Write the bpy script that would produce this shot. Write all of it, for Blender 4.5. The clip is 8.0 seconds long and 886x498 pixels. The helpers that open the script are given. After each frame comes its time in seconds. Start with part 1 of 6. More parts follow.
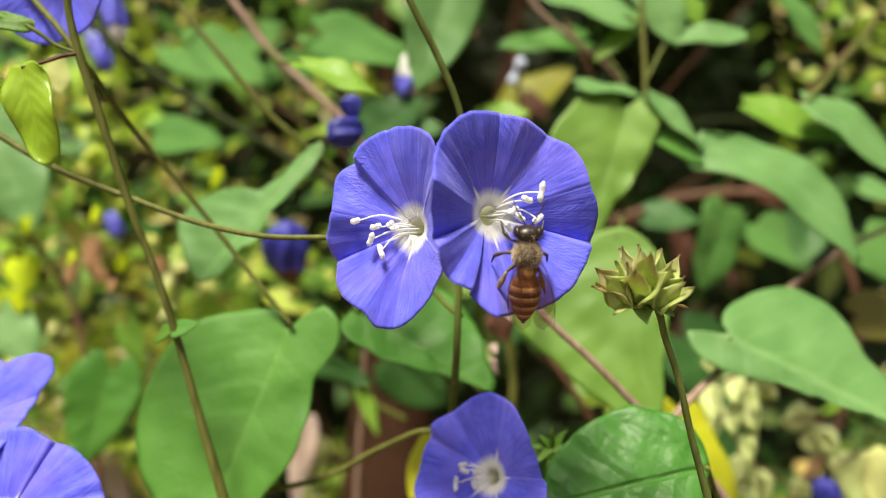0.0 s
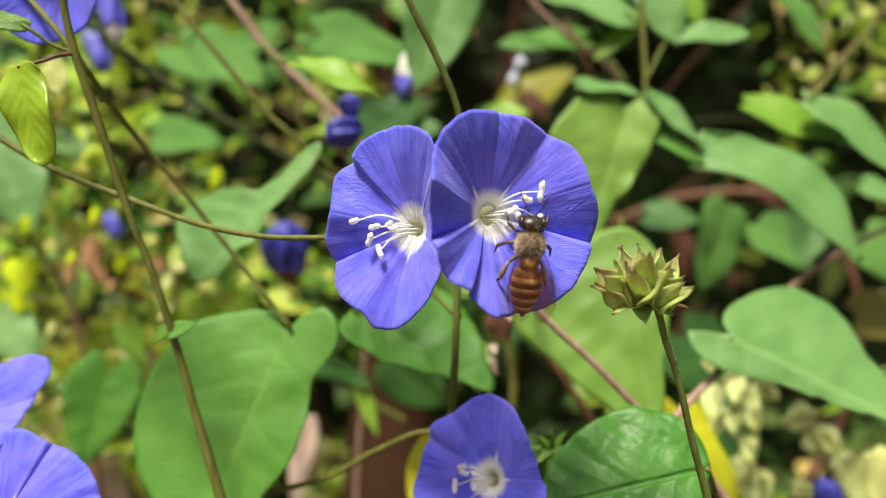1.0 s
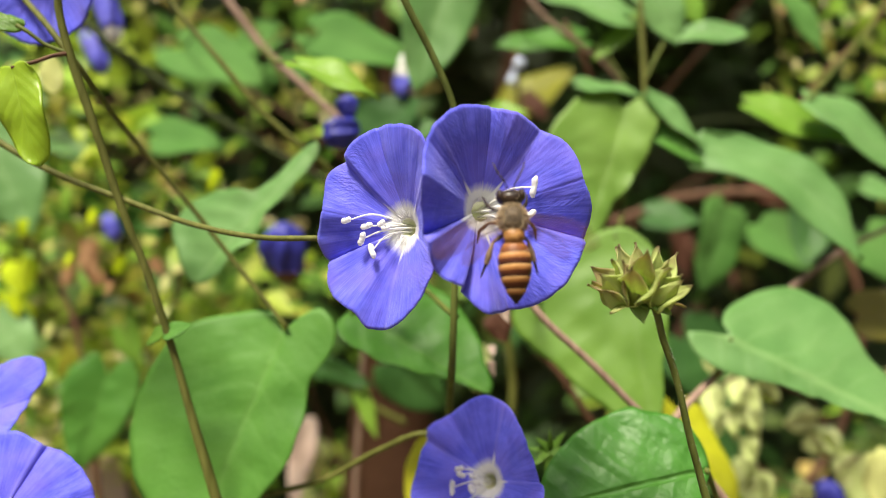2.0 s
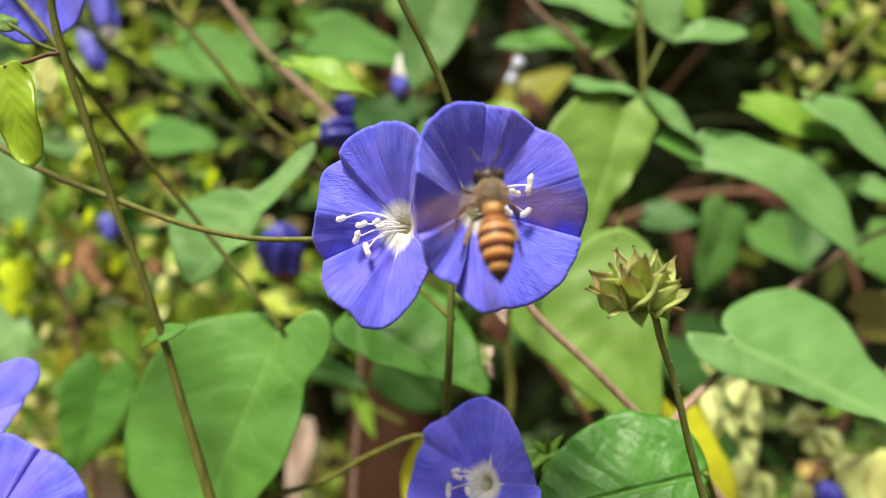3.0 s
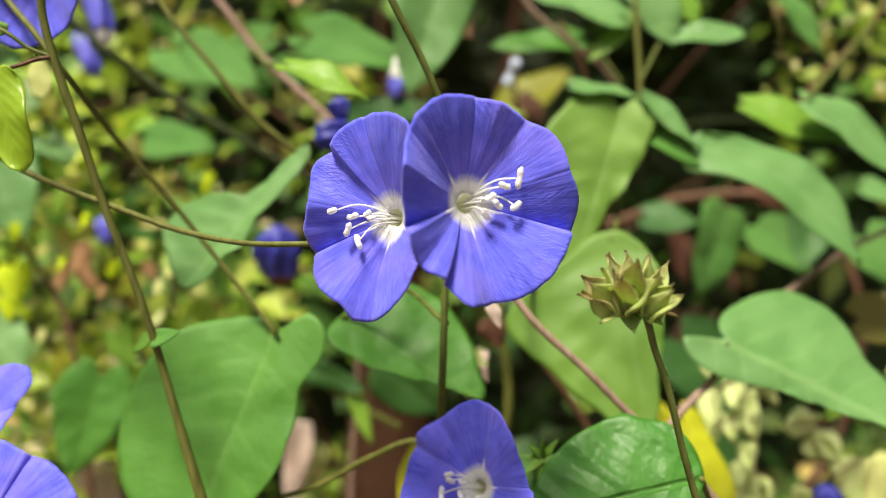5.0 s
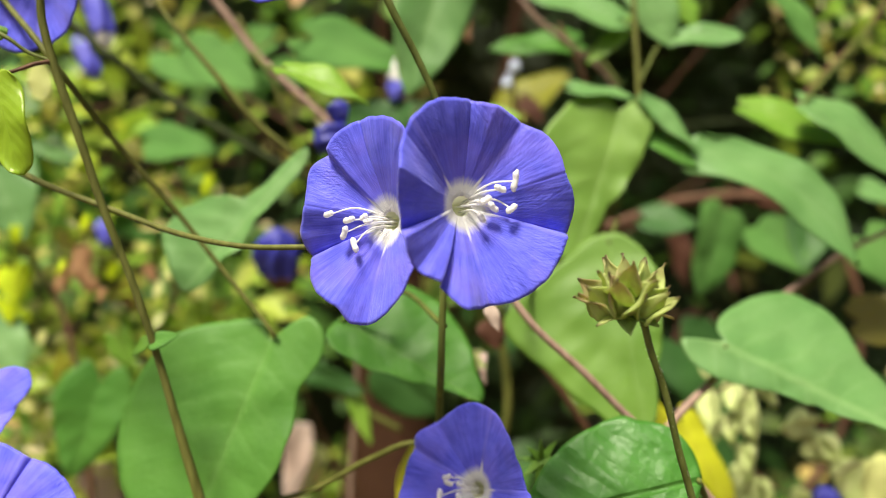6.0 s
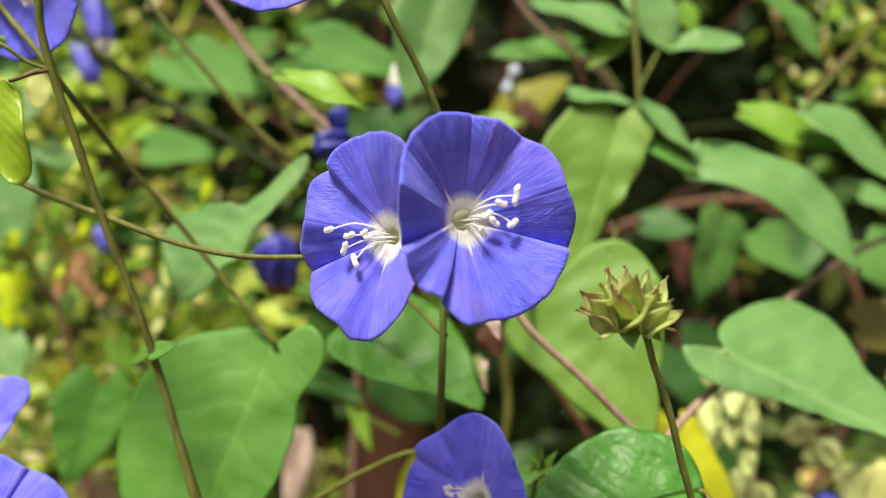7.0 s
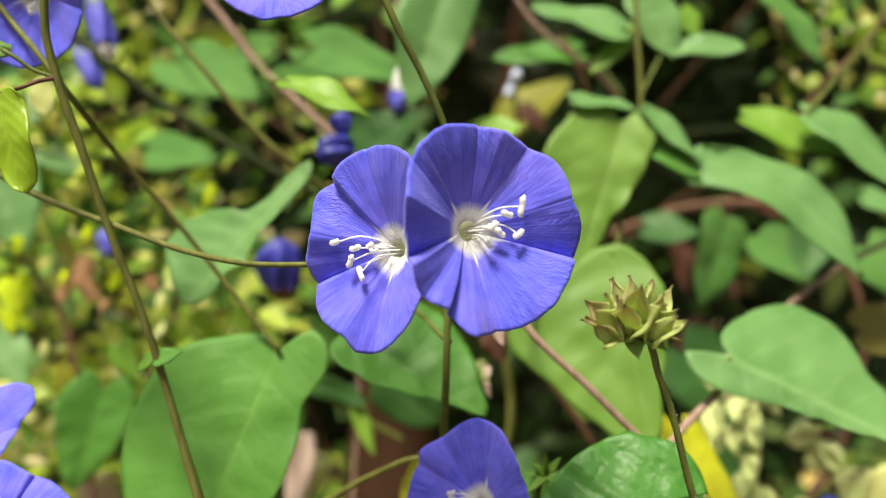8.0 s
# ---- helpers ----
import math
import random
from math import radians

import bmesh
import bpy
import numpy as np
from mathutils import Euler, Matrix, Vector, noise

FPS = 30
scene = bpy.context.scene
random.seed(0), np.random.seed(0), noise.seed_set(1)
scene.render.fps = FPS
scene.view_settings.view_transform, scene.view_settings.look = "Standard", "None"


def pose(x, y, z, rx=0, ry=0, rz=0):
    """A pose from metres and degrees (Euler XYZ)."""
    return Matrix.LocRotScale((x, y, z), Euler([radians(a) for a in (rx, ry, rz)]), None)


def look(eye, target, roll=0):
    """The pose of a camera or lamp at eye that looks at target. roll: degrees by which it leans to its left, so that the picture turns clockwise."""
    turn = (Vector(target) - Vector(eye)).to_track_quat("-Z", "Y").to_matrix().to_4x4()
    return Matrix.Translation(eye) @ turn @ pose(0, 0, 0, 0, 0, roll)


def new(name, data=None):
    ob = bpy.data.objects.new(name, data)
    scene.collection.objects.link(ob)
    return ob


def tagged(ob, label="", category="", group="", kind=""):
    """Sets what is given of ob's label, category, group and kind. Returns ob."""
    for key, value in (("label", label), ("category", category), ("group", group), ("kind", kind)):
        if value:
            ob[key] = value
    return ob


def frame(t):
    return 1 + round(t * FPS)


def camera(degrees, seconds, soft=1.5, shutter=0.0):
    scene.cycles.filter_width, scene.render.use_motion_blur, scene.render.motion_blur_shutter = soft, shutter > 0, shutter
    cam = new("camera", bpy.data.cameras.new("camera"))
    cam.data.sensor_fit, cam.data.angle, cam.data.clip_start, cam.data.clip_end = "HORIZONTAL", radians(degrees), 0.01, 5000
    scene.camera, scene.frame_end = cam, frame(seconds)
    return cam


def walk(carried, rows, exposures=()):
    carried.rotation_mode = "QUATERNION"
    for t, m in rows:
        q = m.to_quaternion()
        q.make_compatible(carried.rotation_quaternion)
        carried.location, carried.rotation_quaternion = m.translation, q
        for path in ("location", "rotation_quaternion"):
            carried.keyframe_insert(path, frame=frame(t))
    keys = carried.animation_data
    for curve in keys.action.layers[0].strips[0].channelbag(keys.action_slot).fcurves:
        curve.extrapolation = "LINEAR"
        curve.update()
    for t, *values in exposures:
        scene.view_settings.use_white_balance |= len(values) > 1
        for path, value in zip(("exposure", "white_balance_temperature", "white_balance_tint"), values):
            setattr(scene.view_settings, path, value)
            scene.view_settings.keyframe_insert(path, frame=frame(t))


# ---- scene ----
EYE = 0.5     # height of the lens over the ground, metres
MM = 0.001
cam = camera(66, 8.0, soft=0.85, shutter=0.5)
cam.data.dof.use_dof = True
cam.data.dof.focus_distance = 0.087
cam.data.dof.aperture_fstop = 10.5
walk(cam, [
    (0.0, pose(0.00000, 0.00000, 0.50000, 90.000, -0.000, 0.000)),
    (0.5, pose(0.00033, 0.00038, 0.49990, 90.008, 0.127, 0.071)),
    (1.0, pose(0.00041, 0.00065, 0.50001, 90.004, 0.083, 0.104)),
    (1.5, pose(0.00075, 0.00101, 0.49979, 90.153, 0.178, 0.169)),
    (3.0, pose(0.00167, 0.00215, 0.50004, 90.122, 0.188, 0.266)),
    (3.5, pose(0.00206, 0.00293, 0.50028, 90.089, 0.211, 0.241)),
    (4.0, pose(0.00247, 0.00323, 0.50006, 90.229, 0.248, 0.287)),
    (4.5, pose(0.00260, 0.00304, 0.50036, 90.156, 0.298, 0.313)),
    (6.0, pose(0.00328, 0.00246, 0.50075, 90.284, 0.412, 0.443)),
    (6.5, pose(0.00318, 0.00291, 0.50137, 90.329, 0.464, 0.373)),
    (7.0, pose(0.00305, 0.00289, 0.50191, 90.399, 0.470, 0.368)),
    (7.5, pose(0.00267, 0.00271, 0.50235, 90.480, 0.462, 0.329)),
    (8.0, pose(0.00250, 0.00262, 0.50276, 90.483, 0.510, 0.394)),
])

# ---- light ----
world = bpy.data.worlds.new("sky")
scene.world = world
world.use_nodes = True
wt = world.node_tree
sky = wt.nodes.new("ShaderNodeTexSky")
sky.sky_type, sky.sun_disc = "NISHITA", False
sky.sun_elevation, sky.sun_rotation = radians(62), radians(204)
sky.air_density, sky.dust_density, sky.ozone_density = 0.7, 6.0, 0.5
wt.nodes["Background"].inputs["Strength"].default_value = 0.055
wt.links.new(sky.outputs[0], wt.nodes["Background"].inputs["Color"])
sun = new("sun", bpy.data.lights.new("sun", "SUN"))
sun.data.energy, sun.data.angle, sun.data.color = 5.0, radians(16), (1.0, 0.92, 0.74)
sun.matrix_world = look((-0.45, -1.0, 2.5), (0, 0, 0.4))
scene.view_settings.exposure = 0.76


# ---- materials ----
def at(x, y, z):
    """Millimetres from the lens's first place, x right, y away, z up, as a world point."""
    return Vector((x * MM, y * MM, EYE + z * MM))


class Nodes:
    """A material with a Principled surface and short ways to add nodes."""

    def __init__(self, name, rough=0.5, spec=0.4):
        self.m = bpy.data.materials.new(name)
        self.m.use_nodes = True
        self.t = self.m.node_tree
        self.spot = None
        self.p = self.t.nodes["Principled BSDF"]
        self.p.inputs["Roughness"].default_value = rough
        self.p.inputs["Specular IOR Level"].default_value = spec

    def node(self, kind, **ins):
        n = self.t.nodes.new(kind)
        for k, v in ins.items():
            self.feed(v, n.inputs[k.replace("_", " ")])
        return n

    def feed(self, v, socket):
        if isinstance(v, bpy.types.NodeSocket):
            self.t.links.new(v, socket)
        else:
            socket.default_value = v

    def math(self, op, a, b=0.0, clamp=False):
        n = self.t.nodes.new("ShaderNodeMath")
        n.operation, n.use_clamp = op, clamp
        self.feed(a, n.inputs[0])
        self.feed(b, n.inputs[1])
        return n.outputs[0]

    def noise(self, scale, detail=3.0, vector=None, rough=0.55):
        n = self.node("ShaderNodeTexNoise", Scale=scale, Detail=detail, Roughness=rough)
        self.t.links.new(self.place() if vector is None else vector, n.inputs["Vector"])
        return n.outputs["Fac"]

    def place(self):
        """Metres on the object, shifted from one object to the next."""
        if self.spot is None:
            shift = self.math("MULTIPLY", self.node("ShaderNodeObjectInfo").outputs["Random"], 7.0)
            v = self.t.nodes.new("ShaderNodeVectorMath")
            v.operation = "ADD"
            self.t.links.new(self.coord(), v.inputs[0])
            self.t.links.new(self.combine(shift, shift, shift), v.inputs[1])
            self.spot = v.outputs[0]
        return self.spot

    def mix(self, fac, a, b):
        n = self.t.nodes.new("ShaderNodeMix")
        n.data_type = "RGBA"
        self.feed(fac, n.inputs[0])
        self.feed(a if not isinstance(a, tuple) else (*a, 1)[:4], n.inputs[6])
        self.feed(b if not isinstance(b, tuple) else (*b, 1)[:4], n.inputs[7])
        return n.outputs[2]

    def ramp(self, fac, stops):
        n = self.t.nodes.new("ShaderNodeValToRGB")
        while len(n.color_ramp.elements) < len(stops):
            n.color_ramp.elements.new(0.5)
        for e, (p, c) in zip(n.color_ramp.elements, stops):
            e.position = p
            e.color = (*c, 1) if isinstance(c, tuple) else (c, c, c, 1)
        self.feed(fac, n.inputs[0])
        return n.outputs[0]

    def coord(self, which="Object"):
        return self.t.nodes.new("ShaderNodeTexCoord").outputs[which]

    def uv(self):
        s = self.node("ShaderNodeSeparateXYZ")
        self.t.links.new(self.coord("UV"), s.inputs[0])
        return s.outputs[0], s.outputs[1]

    def combine(self, x, y, z=0.0):
        return self.node("ShaderNodeCombineXYZ", X=x, Y=y, Z=z).outputs[0]

    def bump(self, height, strength=0.3, distance=0.0005):
        b = self.node("ShaderNodeBump", Strength=strength, Distance=distance)
        self.feed(height, b.inputs["Height"])
        self.t.links.new(b.outputs[0], self.p.inputs["Normal"])
        return b.outputs[0]

    def color(self, c):
        self.feed(c if not isinstance(c, tuple) else (*c, 1), self.p.inputs["Base Color"])

    def thin(self, c, amount):
        """Lets light through a thin sheet."""
        tr = self.node("ShaderNodeBsdfTranslucent")
        self.feed(c if not isinstance(c, tuple) else (*c, 1), tr.inputs["Color"])
        mx = self.t.nodes.new("ShaderNodeMixShader")
        self.feed(amount, mx.inputs[0])
        self.t.links.new(self.p.outputs[0], mx.inputs[1])
        self.t.links.new(tr.outputs[0], mx.inputs[2])
        self.t.links.new(mx.outputs[0], self.t.nodes["Material Output"].inputs["Surface"])


def leaf_material(name, deep, pale, vein, through_color, rough=0.5, quilt=0.35, veins=6.0, spot=0.25, gloss=0.35, show=0.5):
    n = Nodes(name, rough, gloss)
    u, v = n.uv()
    au = n.math("ABSOLUTE", u)
    slant = n.math("SUBTRACT", v, n.math("MULTIPLY", au, 0.34))
    wob = n.math("MULTIPLY", n.math("SUBTRACT", n.noise(120.0, 3.0), 0.5), 0.16)
    saw = n.math("FRACT", n.math("MULTIPLY", n.math("ADD", slant, wob), veins))
    line = n.math("ABSOLUTE", n.math("SUBTRACT", saw, 0.5))
    side = n.ramp(line, [(0.0, 1.0), (0.05, 0.35), (0.16, 0.0)])
    fade = n.math("SUBTRACT", 1.0, n.math("MULTIPLY", au, 0.7), True)
    mid = n.ramp(au, [(0.0, 1.0), (0.018, 0.8), (0.05, 0.0)])
    mask = n.math("MAXIMUM", n.math("MULTIPLY", side, n.math("MULTIPLY", fade, 0.8)), mid)
    fine = n.node("ShaderNodeTexVoronoi", Scale=900.0, Vector=n.place())
    fine.feature = "DISTANCE_TO_EDGE"
    cells = n.ramp(fine.outputs["Distance"], [(0.0, 1.0), (0.12, 0.0)])
    big = n.noise(70.0, 4.0)
    small = n.noise(700.0, 3.0)
    rnd = n.node("ShaderNodeObjectInfo").outputs["Random"]
    tone = n.math("ADD", n.math("MULTIPLY", big, 0.8), n.math("MULTIPLY", n.math("SUBTRACT", rnd, 0.5), 0.25), True)
    c = n.mix(n.ramp(tone, [(0.2, 0.0), (0.65, 1.0)]), deep, pale)
    c = n.mix(n.math("MULTIPLY", small, spot), c, deep)
    c = n.mix(n.math("MULTIPLY", cells, 0.12), c, vein)
    c = n.mix(n.math("MULTIPLY", mask, show), c, vein)
    n.color(c)
    h = n.math("SUBTRACT", n.math("ADD", n.math("MULTIPLY", line, 0.5), n.math("MULTIPLY", big, 1.6)), n.math("MULTIPLY", mid, 0.35))
    h = n.math("ADD", h, n.math("MULTIPLY", small, 0.15))
    n.bump(h, quilt, 0.0012)
    n.feed(n.math("ADD", rough - 0.1, n.math("MULTIPLY", big, 0.25)), n.p.inputs["Roughness"])
    n.thin(n.mix(n.math("MULTIPLY", mask, 0.5), through_color, pale), 0.35)
    return n.m


LEAF = leaf_material("leaf_mid_green", (0.05, 0.17, 0.018), (0.125, 0.31, 0.05), (0.2, 0.4, 0.09), (0.2, 0.45, 0.03), 0.48, 0.4, gloss=0.34, show=0.3)
LEAF_PALE = leaf_material("leaf_pale_green", (0.105, 0.245, 0.07), (0.198, 0.372, 0.13), (0.33, 0.52, 0.19), (0.28, 0.5, 0.06), 0.42, 0.18, show=0.34, gloss=0.32)
LEAF_LIME = leaf_material("leaf_yellow_green", (0.14, 0.3, 0.03), (0.26, 0.44, 0.05), (0.36, 0.5, 0.12), (0.35, 0.55, 0.03), 0.4, 0.4)
LEAF_SOFT = leaf_material("leaf_soft_yellow_green", (0.09, 0.2, 0.02), (0.172, 0.315, 0.046), (0.3, 0.46, 0.14), (0.3, 0.5, 0.04), 0.5, 0.2, show=0.12)
LEAF_BRIGHT = leaf_material("leaf_light_green", (0.13, 0.255, 0.035), (0.225, 0.385, 0.072), (0.32, 0.48, 0.14), (0.32, 0.52, 0.04), 0.46, 0.25, show=0.25)
LEAF_MATT = leaf_material("leaf_matt_green", (0.065, 0.18, 0.035), (0.15, 0.31, 0.085), (0.18, 0.36, 0.09), (0.2, 0.42, 0.04), 0.7, 0.2, gloss=0.12, show=0.2)
LEAF_BLEACHED = leaf_material("leaf_bleached", (0.5, 0.38, 0.32), (0.78, 0.68, 0.6), (0.4, 0.3, 0.25), (0.7, 0.55, 0.45), 0.7, show=0.1)
LEAF_DARK = leaf_material("leaf_dark_glossy", (0.038, 0.165, 0.014), (0.105, 0.32, 0.04), (0.13, 0.34, 0.06), (0.12, 0.36, 0.02), 0.46, 0.9, 5.0, 0.5, 0.6, 0.3)
LEAF_YOUNG = leaf_material("leaf_young_crinkled", (0.2, 0.35, 0.015), (0.36, 0.52, 0.03), (0.42, 0.55, 0.08), (0.5, 0.65, 0.02), 0.3, 0.16, 7.0, 0.3, 0.5, 0.05)
# Leaf green darkened in the colour for leaves back in the shade.
LEAF_SHADE = leaf_material("leaf_green_shade_tint", (0.03, 0.1, 0.02), (0.07, 0.19, 0.04), (0.1, 0.24, 0.06), (0.1, 0.28, 0.03))
LEAF_YELLOW = leaf_material("leaf_yellowed", (0.52, 0.56, 0.02), (0.76, 0.78, 0.045), (0.5, 0.42, 0.08), (0.76, 0.74, 0.02))
LEAF_LEMON = leaf_material("leaf_lemon_green", (0.46, 0.6, 0.01), (0.68, 0.8, 0.02), (0.5, 0.55, 0.05), (0.7, 0.82, 0.01), 0.6, gloss=0.15, show=0.1)
LEAF_MUSTARD = leaf_material("leaf_mustard", (0.19, 0.2, 0.012), (0.3, 0.31, 0.02), (0.25, 0.22, 0.05), (0.32, 0.34, 0.015))
LEAF_CREAM = leaf_material("leaf_cream", (0.46, 0.52, 0.16), (0.7, 0.72, 0.32), (0.6, 0.5, 0.3), (0.7, 0.66, 0.3), 0.6, show=0.2)
LEAF_DRY = leaf_material("leaf_dry_tan", (0.3, 0.16, 0.07), (0.55, 0.34, 0.17), (0.3, 0.18, 0.1), (0.5, 0.25, 0.08), 0.7)
LEAF_RUST = leaf_material("leaf_dark_rust", (0.05, 0.02, 0.012), (0.14, 0.055, 0.03), (0.1, 0.05, 0.03), (0.15, 0.05, 0.02), 0.7)
LEAF_OLIVE = leaf_material("leaf_olive_brown", (0.13, 0.125, 0.02), (0.27, 0.25, 0.035), (0.2, 0.16, 0.06), (0.25, 0.22, 0.02))


def stem_material(name, a, b, rough=0.6):
    n = Nodes(name, rough, 0.18)
    long = n.node("ShaderNodeMapping", Scale=(1.0, 1.0, 0.15))
    n.t.links.new(n.coord(), long.inputs[0])
    f = n.noise(900.0, 4.0, long.outputs[0])
    g = n.noise(60.0, 2.0)
    c = n.mix(n.ramp(f, [(0.3, 0.0), (0.7, 1.0)]), a, b)
    n.color(n.mix(n.math("MULTIPLY", g, 0.5), c, a))
    n.bump(f, 0.4, 0.0003)
    return n.m


STEM = stem_material("stem_olive", (0.07, 0.078, 0.015), (0.16, 0.17, 0.042))
STEM_GREEN = stem_material("stem_dark_green", (0.06, 0.08, 0.015), (0.15, 0.18, 0.045))
STEM_PINK = stem_material("stem_pinkish_tan", (0.2, 0.13, 0.1), (0.36, 0.26, 0.2))
# Olive stem again, with shade put into a darker colour.
STEM_SHADE = stem_material("stem_olive_shade_tint", (0.018, 0.028, 0.006), (0.04, 0.058, 0.013))
BARK = stem_material("bark_dark_red_brown", (0.055, 0.026, 0.015), (0.13, 0.06, 0.034), 0.8)
STEM_BROWN = stem_material("stem_red_brown", (0.07, 0.035, 0.022), (0.17, 0.09, 0.05))


def petal_material():
    n = Nodes("petal_blue_violet", 0.5, 0.25)
    u, v = n.uv()
    lobe = n.math("ABSOLUTE", n.math("SUBTRACT", n.math("FRACT", u), 0.5))      # 0.5 on a band, 0 amid a lobe
    band = n.math("SUBTRACT", 0.5, lobe)
    wide = n.math("ADD", 0.02, n.math("MULTIPLY", n.math("SUBTRACT", 1.0, v), 0.06))
    onband = n.math("SUBTRACT", 1.0, n.math("DIVIDE", band, wide), True)
    streak = n.noise(1.0, 5.0, n.combine(n.math("MULTIPLY", u, 44.0), n.math("MULTIPLY", v, 1.6)), 0.6)
    blot = n.noise(150.0, 3.0)
    fine = n.noise(420.0, 4.0)
    c = n.mix(n.ramp(n.math("ADD", n.math("MULTIPLY", streak, 0.6), n.math("MULTIPLY", fine, 0.4)), [(0.36, 0.0), (0.64, 1.0)]), (0.07, 0.08, 0.68), (0.175, 0.186, 0.98))
    c = n.mix(n.math("MULTIPLY", n.ramp(blot, [(0.45, 0.0), (0.72, 1.0)]), 0.4), c, (0.26, 0.18, 0.74))
    c = n.mix(n.math("MULTIPLY", onband, 0.2), c, (0.42, 0.38, 0.9))
    near = n.math("ADD", v, n.math("MULTIPLY", n.math("SUBTRACT", streak, 0.5), 0.14))
    near = n.math("SUBTRACT", near, n.math("MULTIPLY", onband, 0.1))
    white = n.ramp(near, [(0.11, 1.0), (0.21, 0.0)])
    c = n.mix(white, c, (0.93, 0.93, 0.95))
    n.color(c)
    wr = n.noise(1.0, 1.5, n.combine(n.math("MULTIPLY", n.math("ADD", u, n.math("MULTIPLY", v, 0.25)), 13.0), n.math("MULTIPLY", v, 2.2)), 0.5)
    skew = n.noise(1.0, 3.0, n.combine(n.math("MULTIPLY", n.math("ADD", u, n.math("MULTIPLY", v, -0.45)), 34.0), n.math("MULTIPLY", v, 9.0)), 0.6)
    patch = n.ramp(n.noise(110.0, 2.0), [(0.42, 0.1), (0.62, 1.0)])
    h = n.math("ADD", n.math("MULTIPLY", streak, 0.3), n.math("MULTIPLY", wr, 0.3))
    n.bump(n.math("ADD", h, n.math("MULTIPLY", n.math("MULTIPLY", skew, patch), 0.8)), 0.65, 0.0004)
    n.p.inputs["Sheen Weight"].default_value = 0.2
    n.thin(n.mix(n.math("MULTIPLY", n.math("SUBTRACT", 1.0, white), 0.2), c, (0.25, 0.24, 0.9)), n.math("ADD", 0.2, n.math("MULTIPLY", white, 0.35)))
    return n.m


def plain(name, a, b, rough=0.5, scale=600.0, strength=0.2, thin=0.0, spec=0.4):
    n = Nodes(name, rough, spec)
    f = n.noise(scale, 4.0)
    n.color(n.mix(n.ramp(f, [(0.3, 0.0), (0.7, 1.0)]), a, b))
    n.bump(f, strength, 0.0003)
    if thin:
        n.thin(b, thin)
    return n.m


def bract_material():
    n = Nodes("bract_lime_flushed_brown", 0.45, 0.4)
    u, v = n.uv()
    rnd = n.node("ShaderNodeObjectInfo").outputs["Random"]
    f = n.noise(350.0, 4.0)
    lines = n.noise(1.0, 3.0, n.combine(n.math("MULTIPLY", u, 9.0), n.math("MULTIPLY", v, 1.5), rnd))
    lime = n.mix(lines, (0.46, 0.62, 0.15), (0.75, 0.8, 0.38))
    flush = n.ramp(n.math("ADD", n.math("MULTIPLY", v, 0.75), n.math("MULTIPLY", n.math("SUBTRACT", f, 0.5), 1.1)), [(0.24, 0.0), (0.55, 1.0)])
    some = n.ramp(rnd, [(0.2, 0.15), (0.8, 0.9)])
    c = n.mix(n.math("MULTIPLY", flush, some), lime, (0.42, 0.26, 0.17))
    c = n.mix(n.ramp(v, [(0.86, 0.0), (0.98, 1.0)]), c, (0.14, 0.08, 0.05))
    n.color(c)
    n.bump(lines, 0.4, 0.0004)
    n.thin(n.mix(0.5, c, (0.6, 0.72, 0.2)), 0.55)
    return n.m


PETAL = petal_material()
WHITE = plain("white_floral", (0.8, 0.8, 0.77), (0.9, 0.9, 0.88), 0.5, 900, 0.2, 0.4)
THROAT = plain("throat_yellow_green", (0.72, 0.75, 0.55), (0.85, 0.86, 0.7), 0.5, 500, 0.05, 0.15)
SEPAL = plain("sepal_green", (0.13, 0.25, 0.04), (0.28, 0.4, 0.09), 0.5, 300, 0.3, 0.2)
BRACT = bract_material()
HUSK = plain("husk_pale_green", (0.48, 0.58, 0.2), (0.72, 0.78, 0.4), 0.6, 200, 0.3, 0.3)
HAIR = Nodes("white_silky_hair", 0.6, 0.3)
HAIR.color((0.93, 0.93, 0.92))
HAIR.thin((0.95, 0.95, 0.94), 0.55)
HAIR = HAIR.m
PETAL_SOFT = plain("bud_violet_blue", (0.08, 0.085, 0.58), (0.2, 0.2, 0.8), 0.45, 250, 0.2, 0.3)
PETAL_DEEP = plain("bud_deep_blue", (0.02, 0.022, 0.22), (0.06, 0.065, 0.45), 0.45, 250, 0.2, 0.2)


# ---- building helpers ----
def mesh_from(name, verts, faces, uvs=None, smooth=True):
    me = bpy.data.meshes.new(name)
    me.from_pydata([tuple(v) for v in verts], [], faces)
    if uvs is not None:
        layer = me.uv_layers.new(name="UVMap")
        idx = np.empty(len(me.loops), dtype=np.int32)
        me.loops.foreach_get("vertex_index", idx)
        layer.data.foreach_set("uv", np.asarray(uvs, dtype=np.float32)[idx].ravel())
    me.polygons.foreach_set("use_smooth", [smooth] * len(me.polygons))
    me.update()
    return me


def add(name, me, material, parent=None, label="", m=None):
    ob = new(name, me)
    if not me.materials:
        me.materials.append(material)
    if parent is not None:
        ob.parent = parent
    if m is not None:
        ob.matrix_basis = m
    if label:
        ob["label"] = label
    return ob


def thing(name, where, label, category, group="", kind=""):
    ob = new(name)
    ob.matrix_basis = where if isinstance(where, Matrix) else Matrix.Translation(where)
    ob.empty_display_size = 0.002
    return tagged(ob, label, category, group, kind)


